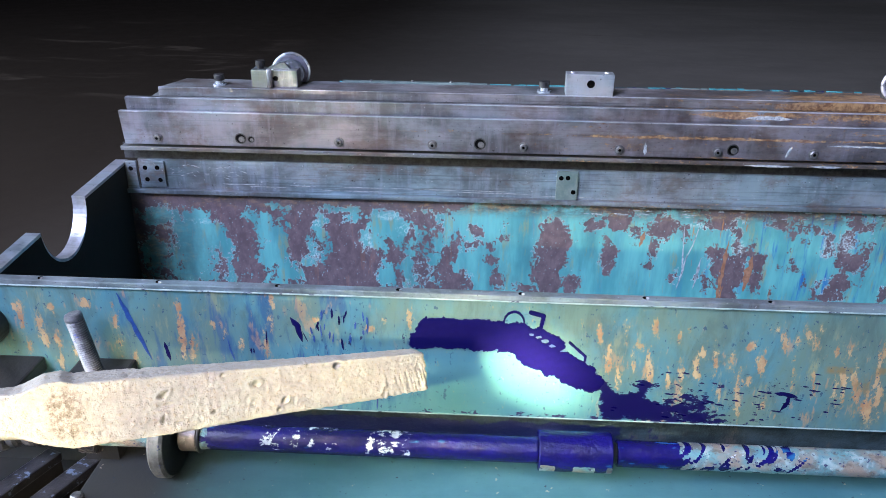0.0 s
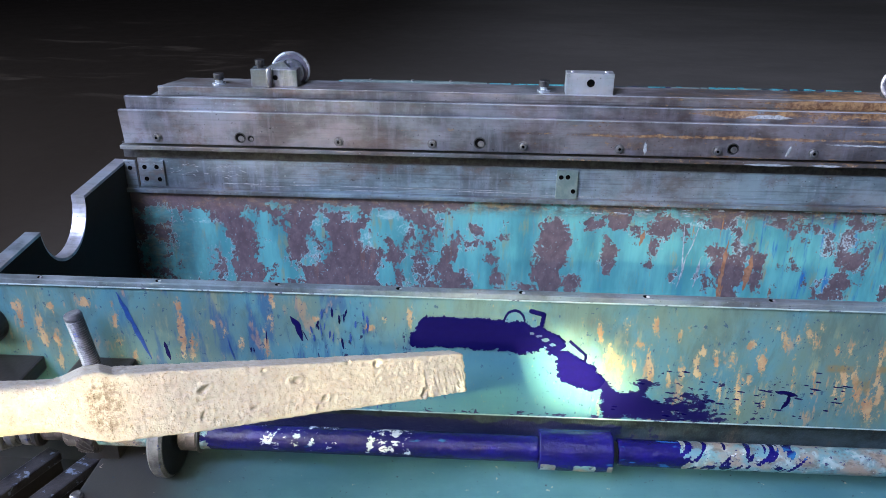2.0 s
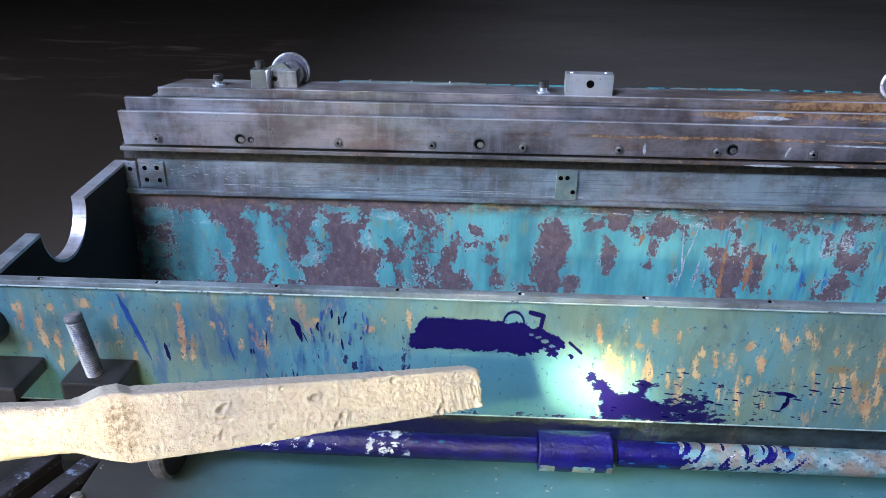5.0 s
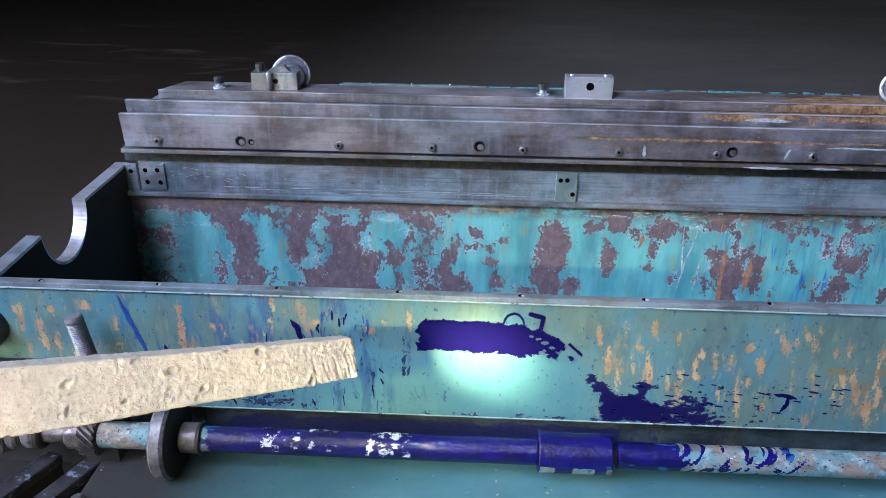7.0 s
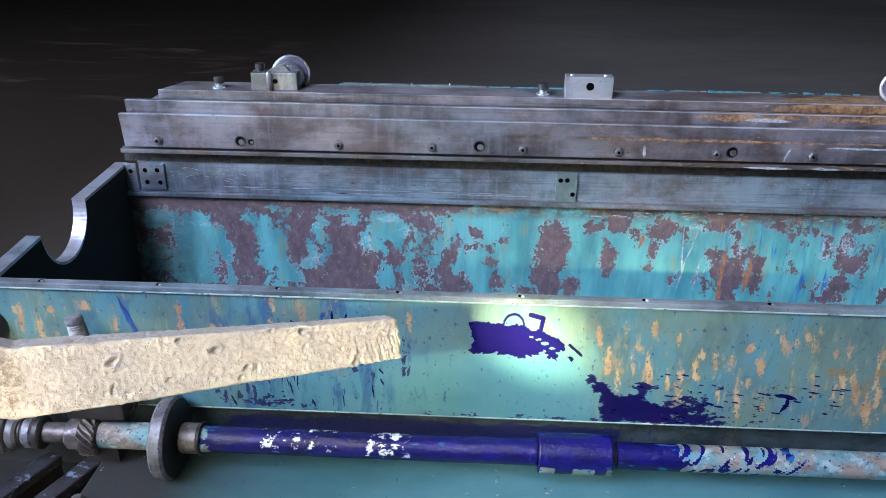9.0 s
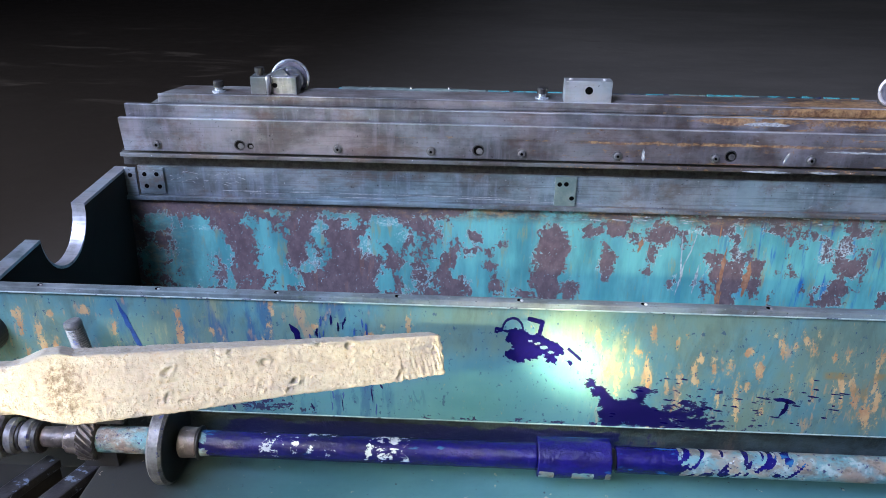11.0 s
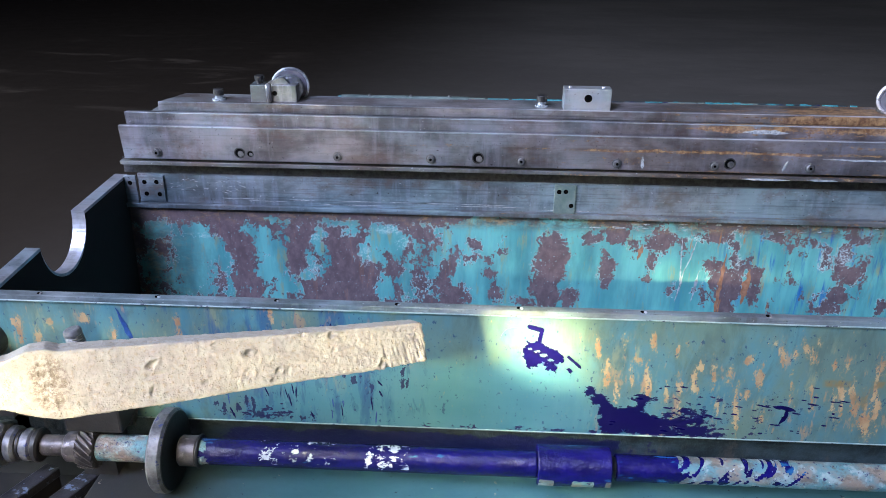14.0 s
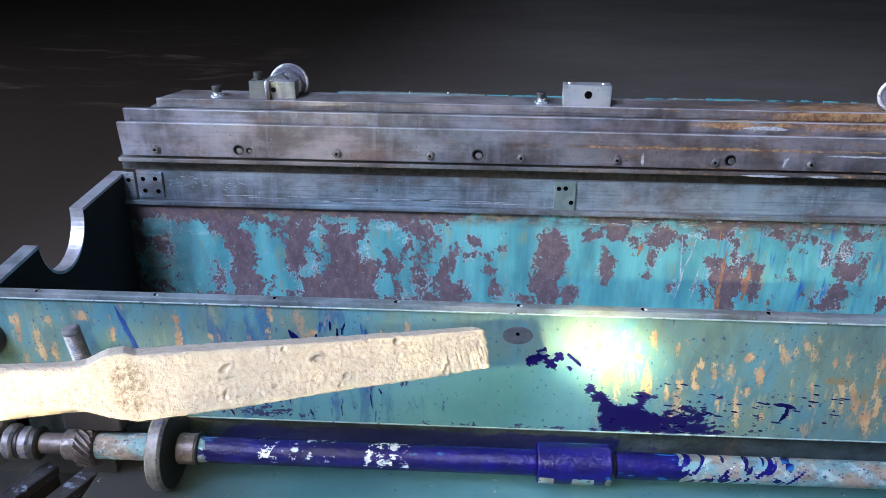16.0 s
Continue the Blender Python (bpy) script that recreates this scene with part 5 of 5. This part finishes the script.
def ink_flakes():
    step, cell = 0.0007, 0.0125
    rng = random.Random(7)
    seeds = {}
    for i in range(-8, 16):
        for j in range(-12, 1):
            seeds[i, j] = ((i + rng.uniform(0.15, 0.85)) * cell, (j + rng.uniform(0.15, 0.85)) * cell)
    cells = {}
    for i in range(int(-0.09 / step), int(0.16 / step)):
        for j in range(int(-0.135 / step), int(-0.010 / step)):
            x, z = (i + 0.5) * step, (j + 0.5) * step
            if in_band(x, z) <= 0:
                continue
            wx = x + 0.004 * noise.noise((x * 260, z * 260, 6))
            wz = z + 0.004 * noise.noise((x * 260, z * 260, 12))
            ci, cj = math.floor(wx / cell), math.floor(wz / cell)
            best = min(((a, b) for a in (ci - 1, ci, ci + 1) for b in (cj - 1, cj, cj + 1) if (a, b) in seeds), key=lambda k: (seeds[k][0] - wx) ** 2 + (seeds[k][1] - wz) ** 2)
            cells.setdefault(best, []).append((i, j))
    for key, quads in sorted(cells.items()):
        cx = sum(q[0] + 0.5 for q in quads) / len(quads) * step
        cz = sum(q[1] + 0.5 for q in quads) / len(quads) * step
        bm = bmesh.new()
        vs = {}

        def vert(i, j, y):
            if (i, j, y) not in vs:
                vs[i, j, y] = bm.verts.new((i * step - cx, y, j * step - cz))
            return vs[i, j, y]

        inside = set(quads)
        thick = 0.0012
        for i, j in quads:
            bm.faces.new((vert(i, j, -thick), vert(i + 1, j, -thick), vert(i + 1, j + 1, -thick), vert(i, j + 1, -thick)))
            for di, dj, a, b in ((0, -1, (0, 0), (1, 0)), (1, 0, (1, 0), (1, 1)), (0, 1, (1, 1), (0, 1)), (-1, 0, (0, 1), (0, 0))):
                if (i + di, j + dj) not in inside:
                    p, q = (i + a[0], j + a[1]), (i + b[0], j + b[1])
                    bm.faces.new((vert(*q, -thick), vert(*p, -thick), vert(*p, 0.0), vert(*q, 0.0)))
        ob = mesh_object("ink_flake", bm, M["ink"])
        ob.location = (cx, FRONT, cz)
        tagged(ob, "flake of dark blue dried ink on the teal panel", "ink flake", "ink band on the panel")
        FLAKES.append((ob, cx, cz, burnt_at(cx, cz)))


FLAKES = []
ink_flakes()


def paint_cover():
    """The last paint over the screw hole, which burns off at the end."""
    rim = []
    for k in range(40):
        a = 2 * math.pi * k / 40
        r = 1 + 0.10 * noise.noise((math.cos(a) * 2, math.sin(a) * 2, 8))
        rim.append((0.0190 * r * math.cos(a), 0.0135 * r * math.sin(a)))
    bm = bmesh.new()
    front = [bm.verts.new((x, -0.0009, z)) for x, z in rim]
    back = [bm.verts.new((x, 0.0, z)) for x, z in rim]
    bm.faces.new(front)
    for k in range(40):
        bm.faces.new((front[k], back[k], back[(k + 1) % 40], front[(k + 1) % 40]))
    bmesh.ops.recalc_face_normals(bm, faces=bm.faces[:])
    ob = mesh_object("paint_flake", bm, M["panel"])
    ob.location = (0.052, FRONT, -0.034)
    tagged(ob, "thin flake of teal paint over a screw hole", "paint flake")
    FLAKES.append((ob, 0.052, -0.034, 15.2))


paint_cover()


# ---- cleaning nozzle with its work light ----
def nozzle():
    nz = thing("cleaning_nozzle", "tapered cream rough-coated cleaning nozzle held before the panel", "nozzle")
    rows = [(0.0035, 0.0195, -0.0200, 0.024), (-0.07, 0.0305, -0.0130, 0.028), (-0.145, 0.0425, -0.0040, 0.032), (-0.245, 0.0595, 0.0055, 0.038),
            (-0.312, 0.0705, 0.0140, 0.042), (-0.321, 0.0745, 0.0150, 0.043), (-0.334, 0.0755, 0.0205, 0.041), (-0.350, 0.0715, 0.0290, 0.038),
            (-0.357, 0.0718, 0.0325, 0.037), (-0.41, 0.0830, 0.0395, 0.037), (-0.62, 0.1180, 0.0750, 0.037)]

    def section(x):
        for a, b in zip(rows, rows[1:]):
            if a[0] >= x >= b[0]:
                f = (a[0] - x) / (a[0] - b[0])
                return [a[k] + (b[k] - a[k]) * f for k in (1, 2, 3)]
        return rows[-1][1:]

    gouges = [(-0.1656, 0.0314, 0.0050, 0.0032), (-0.2447, 0.0420, 0.0045, 0.0038), (-0.1413, 0.0090, 0.0035, 0.0028), (-0.0876, 0.0293, 0.0050, 0.0028), (-0.0431, -0.0094, 0.0030, 0.0050),
              (-0.1480, 0.0020, 0.0022, 0.0022), (-0.1920, 0.0470, 0.0028, 0.0020), (-0.2480, 0.0200, 0.0024, 0.0040), (-0.2050, 0.0160, 0.0026, 0.0020), (-0.115, 0.0360, 0.0020, 0.0016)]
    n, m = 420, 128

    def outline(hy, hz, round_):
        """Points evenly along a rounded rectangle, with their outward directions."""
        r = min(hy, hz) * round_
        a, b = 2 * (hy - r), 2 * (hz - r)
        arc = math.pi * r / 2
        total = 2 * a + 2 * b + 4 * arc
        out = []
        for k in range(m):
            s = total * k / m
            for (cy, cz, length, dy, dz, ny, nz_), (qy, qz, start) in zip(
                    (((-hy), hz - r, b, 0, -1, -1, 0), (-hy + r, -hz, a, 1, 0, 0, -1), (hy, -hz + r, b, 0, 1, 1, 0), (hy - r, hz, a, -1, 0, 0, 1)),
                    ((-hy + r, -hz + r, math.pi), (hy - r, -hz + r, 1.5 * math.pi), (hy - r, hz - r, 0.0), (-hy + r, hz - r, 0.5 * math.pi))):
                if s <= length:
                    out.append((cy + dy * s, cz + dz * s, ny, nz_))
                    break
                s -= length
                if s <= arc:
                    g = start + s / arc * math.pi / 2
                    out.append((qy + r * math.cos(g), qz + r * math.sin(g), math.cos(g), math.sin(g)))
                    break
                s -= arc
            else:
                out.append((-hy, hz - r, -1, 0))
        return out

    bm = bmesh.new()
    rings = []
    for i in range(n + 1):
        x = 0.0035 - 0.6235 * (i / n) ** 1.15
        top, bot, th = section(x)
        zc, hz, hy = (top + bot) / 2, (top - bot) / 2, th / 2
        end = 1 - 0.06 * (1 - ease(0.0035 - x, 0, 0.003))
        fade = 1.0 - 0.6 * ease(-x, 0.30, 0.33)
        ring = []
        for y, z, ny, nz_ in outline(hy * end, hz * end, 0.07 + 0.65 * ease(-x, 0.343, 0.375)):
            q = Vector((x, y + hy, z + zc))
            lump = 0.00065 * noise.noise(q * 270) + 0.00025 * noise.noise(q * 150) + 0.0003 * noise.noise(q * 45)
            lump -= 0.0012 * ease(noise.noise(q * 110 + Vector((3, 1, 7))), 0.48, 0.60)
            if y < 0:
                for gx, gz, gw, gh in gouges:
                    d = math.hypot((x - gx - 0.4 * (q.z - gz)) / gw, (q.z - gz) / gh) + 0.65 * noise.noise(q * 300)
                    lump -= 0.0025 * (1 - ease(d, 0.45, 1.0)) - 0.0011 * bump_at(d, 1.0, 1.2, 1.3, 1.7)
            if -0.04 < x and z < 0.2 * hz:
                lump -= 0.0011 * ease(noise.noise((x * 420 + z * 60, z * 40, 5)), 0.0, 0.4)
            q += Vector((0, ny, nz_)) * lump * fade
            if i == 0:
                q.x += 0.0018 * noise.noise(q * 260)
            ring.append(bm.verts.new(q))
        rings.append(ring)
    for a, b in zip(rings, rings[1:]):
        for k in range(m):
            bm.faces.new((a[k], b[k], b[(k + 1) % m], a[(k + 1) % m]))
    bm.faces.new(rings[0])
    bm.faces.new(rings[-1][::-1])
    bmesh.ops.recalc_face_normals(bm, faces=bm.faces[:])
    body = part("coated_body", bm, M["coat"], nz, "rough pitted cream coating", True)
    give(body, patch=lambda p: ease(1.25 - math.hypot((p.x + 0.322) / 0.014, (p.z - 0.046) / 0.024), 0.0, 0.5) if p.y < 0.012 else 0.0)

    # unseen work light beside the grip; its housing, ring and bent arm are added
    eye, aim = Vector((-0.470, -0.309, 0.111)), Vector((0.171, 0.0423, -0.0486))
    m = look(eye - (aim - eye).normalized() * 0.15, aim)
    lamp = part("work_light", ring_tube(m, 0.0175, 0.0200, -0.150, 0.012), M["lamp_body"], nz, "unseen black work light housing")
    part("beam_tube", ring_tube(m, 0.0064, 0.0080, -0.150, 0.0), M["lamp_body"], lamp)
    part("lens", lathe([(-0.001, 0.0062), (0.0, 0.0062)], m, 28), M["beam"], lamp, "glowing lens")
    part("halo_ring", ring_tube(m, 0.0085, 0.0125, -0.104, -0.104 + 0.001), M["halo"], lamp, "added glowing ring for the beam's wide halo")
    # second lamp, unseen and added to brighten the nozzle's face and grip
    m2 = look(Vector((-0.50, -0.24, 0.015)), Vector((-0.40, 0.0, 0.040)))
    second = part("added_fill_lamp", ring_tube(m2, 0.0255, 0.0280, -0.020, 0.030), M["lamp_body"], nz, "housing of an added unseen lamp that brightens the nozzle")
    part("added_fill_back", lathe([(0.030, 0.0280), (0.033, 0.0270)], m2, 28), M["lamp_body"], second)
    part("fill_glow_ring", ring_tube(m2, 0.0210, 0.0235, -0.004, 0.0), M["spill"], second, "glowing ring of the added lamp")
    e, f = Vector((-0.55, 0.012, 0.055)), m2 @ Vector((0, 0, 0.031))
    part("added_fill_arm", lathe([(0, 0.005), ((f - e).length, 0.005)], Matrix.Translation(e) @ (f - e).to_track_quat("Z", "Y").to_matrix().to_4x4(), 12), M["lamp_body"], nz)
    a, b = Vector((-0.56, 0.010, 0.060)), m @ Vector((0, 0, 0.010))
    d = b - a
    arm = Matrix.Translation(a) @ d.to_track_quat("Z", "Y").to_matrix().to_4x4()
    part("arm", lathe([(0, 0.006), (d.length, 0.006)], arm, 14), M["lamp_body"], nz)
    return nz


def ring_tube(m, r0, r1, z0, z1, steps=36):
    """An open tube, closed at its back when it is long."""
    bm = bmesh.new()
    prof = [(r0, z1), (r0, z0), (r1, z0), (r1, z1)]
    rings = [[bm.verts.new(m @ Vector((r * math.cos(2 * math.pi * k / steps), r * math.sin(2 * math.pi * k / steps), z))) for k in range(steps)] for r, z in prof]
    for a, b in zip(rings, rings[1:] + rings[:1]):
        for k in range(steps):
            bm.faces.new((a[k], a[(k + 1) % steps], b[(k + 1) % steps], b[k]))
    return bm


NOZZLE = nozzle()
NOZ = [
    (0, -0.0485, -0.0988, -0.0417, -18.36, 0.07, 29.58),
    (0.5, -0.0142, -0.1132, -0.0362, -19.03, 1.32, 29.78),
    (1, -0.0307, -0.1053, -0.0391, -19.82, 2.37, 32.83),
    (1.5, 0.0019, -0.1181, -0.0356, -22.08, 2.91, 30.19),
    (2, -0.0093, -0.1086, -0.0361, -21.25, 1.91, 29.89),
    (2.5, 0.0181, -0.1196, -0.0260, -20.34, 0.68, 28.06),
    (3, 0.0038, -0.1111, -0.0295, -20.25, -0.05, 28.24),
    (3.5, 0.0304, -0.1193, -0.0335, -20.01, -0.23, 26.64),
    (4, 0.0190, -0.1192, -0.0404, -22.05, 1.52, 28.92),
    (4.2, 0.0290, -0.1192, -0.0469, -22.05, 1.52, 28.92),
    (6.3, -0.0729, -0.1099, -0.0424, -19.96, 2.62, 33.58),
    (6.5, -0.0855, -0.1105, -0.0372, -19.61, 1.44, 32.43),
    (7, -0.1145, -0.1269, -0.0072, -21.74, 1.51, 33.70),
    (7.5, -0.1203, -0.1284, 0.0081, -22.21, 1.41, 33.93),
    (8, -0.1025, -0.1343, 0.0156, -23.16, 1.75, 34.46),
    (8.5, -0.0976, -0.1268, 0.0179, -20.74, 1.59, 33.92),
    (9, -0.0717, -0.1272, 0.0170, -19.61, -0.01, 30.91),
    (11.3, -0.0292, -0.1175, 0.0003, -21.00, 0.14, 27.94),
    (11.5, -0.0304, -0.1151, 0.0041, -19.42, -0.53, 28.42),
    (12, -0.0381, -0.1135, 0.0021, -18.96, -0.21, 28.84),
    (12.5, -0.0278, -0.1200, -0.0073, -21.00, 0.00, 28.00),
    (13, -0.0651, -0.1006, -0.0123, -19.82, 0.30, 29.88),
    (13.5, -0.0712, -0.0964, -0.0018, -20.76, 0.12, 31.22),
    (14, -0.0485, -0.1017, 0.0121, -19.31, -0.86, 29.58),
    (14.5, -0.0518, -0.1003, 0.0172, -21.65, -0.68, 29.94),
    (15, -0.0252, -0.1011, 0.0131, -20.16, -0.79, 28.81),
    (15.5, -0.0057, -0.0971, 0.0069, -21.76, -1.45, 27.10),
    (16, 0.0141, -0.0961, 0.0010, -21.01, -1.54, 26.96)]


def motions():
    walk(NOZZLE, [(t, pose(x, y, z, a, b, c)) for t, x, y, z, a, b, c in NOZ])
    for ob, x, z, t in FLAKES:
        on, off = pose(x, FRONT, z), pose(x, FRONT + 0.004, z)
        if t + 0.12 < 16.0:
            walk(ob, [(0.0, on), (t, on), (t + 0.12, off), (16.0, off)])


motions()
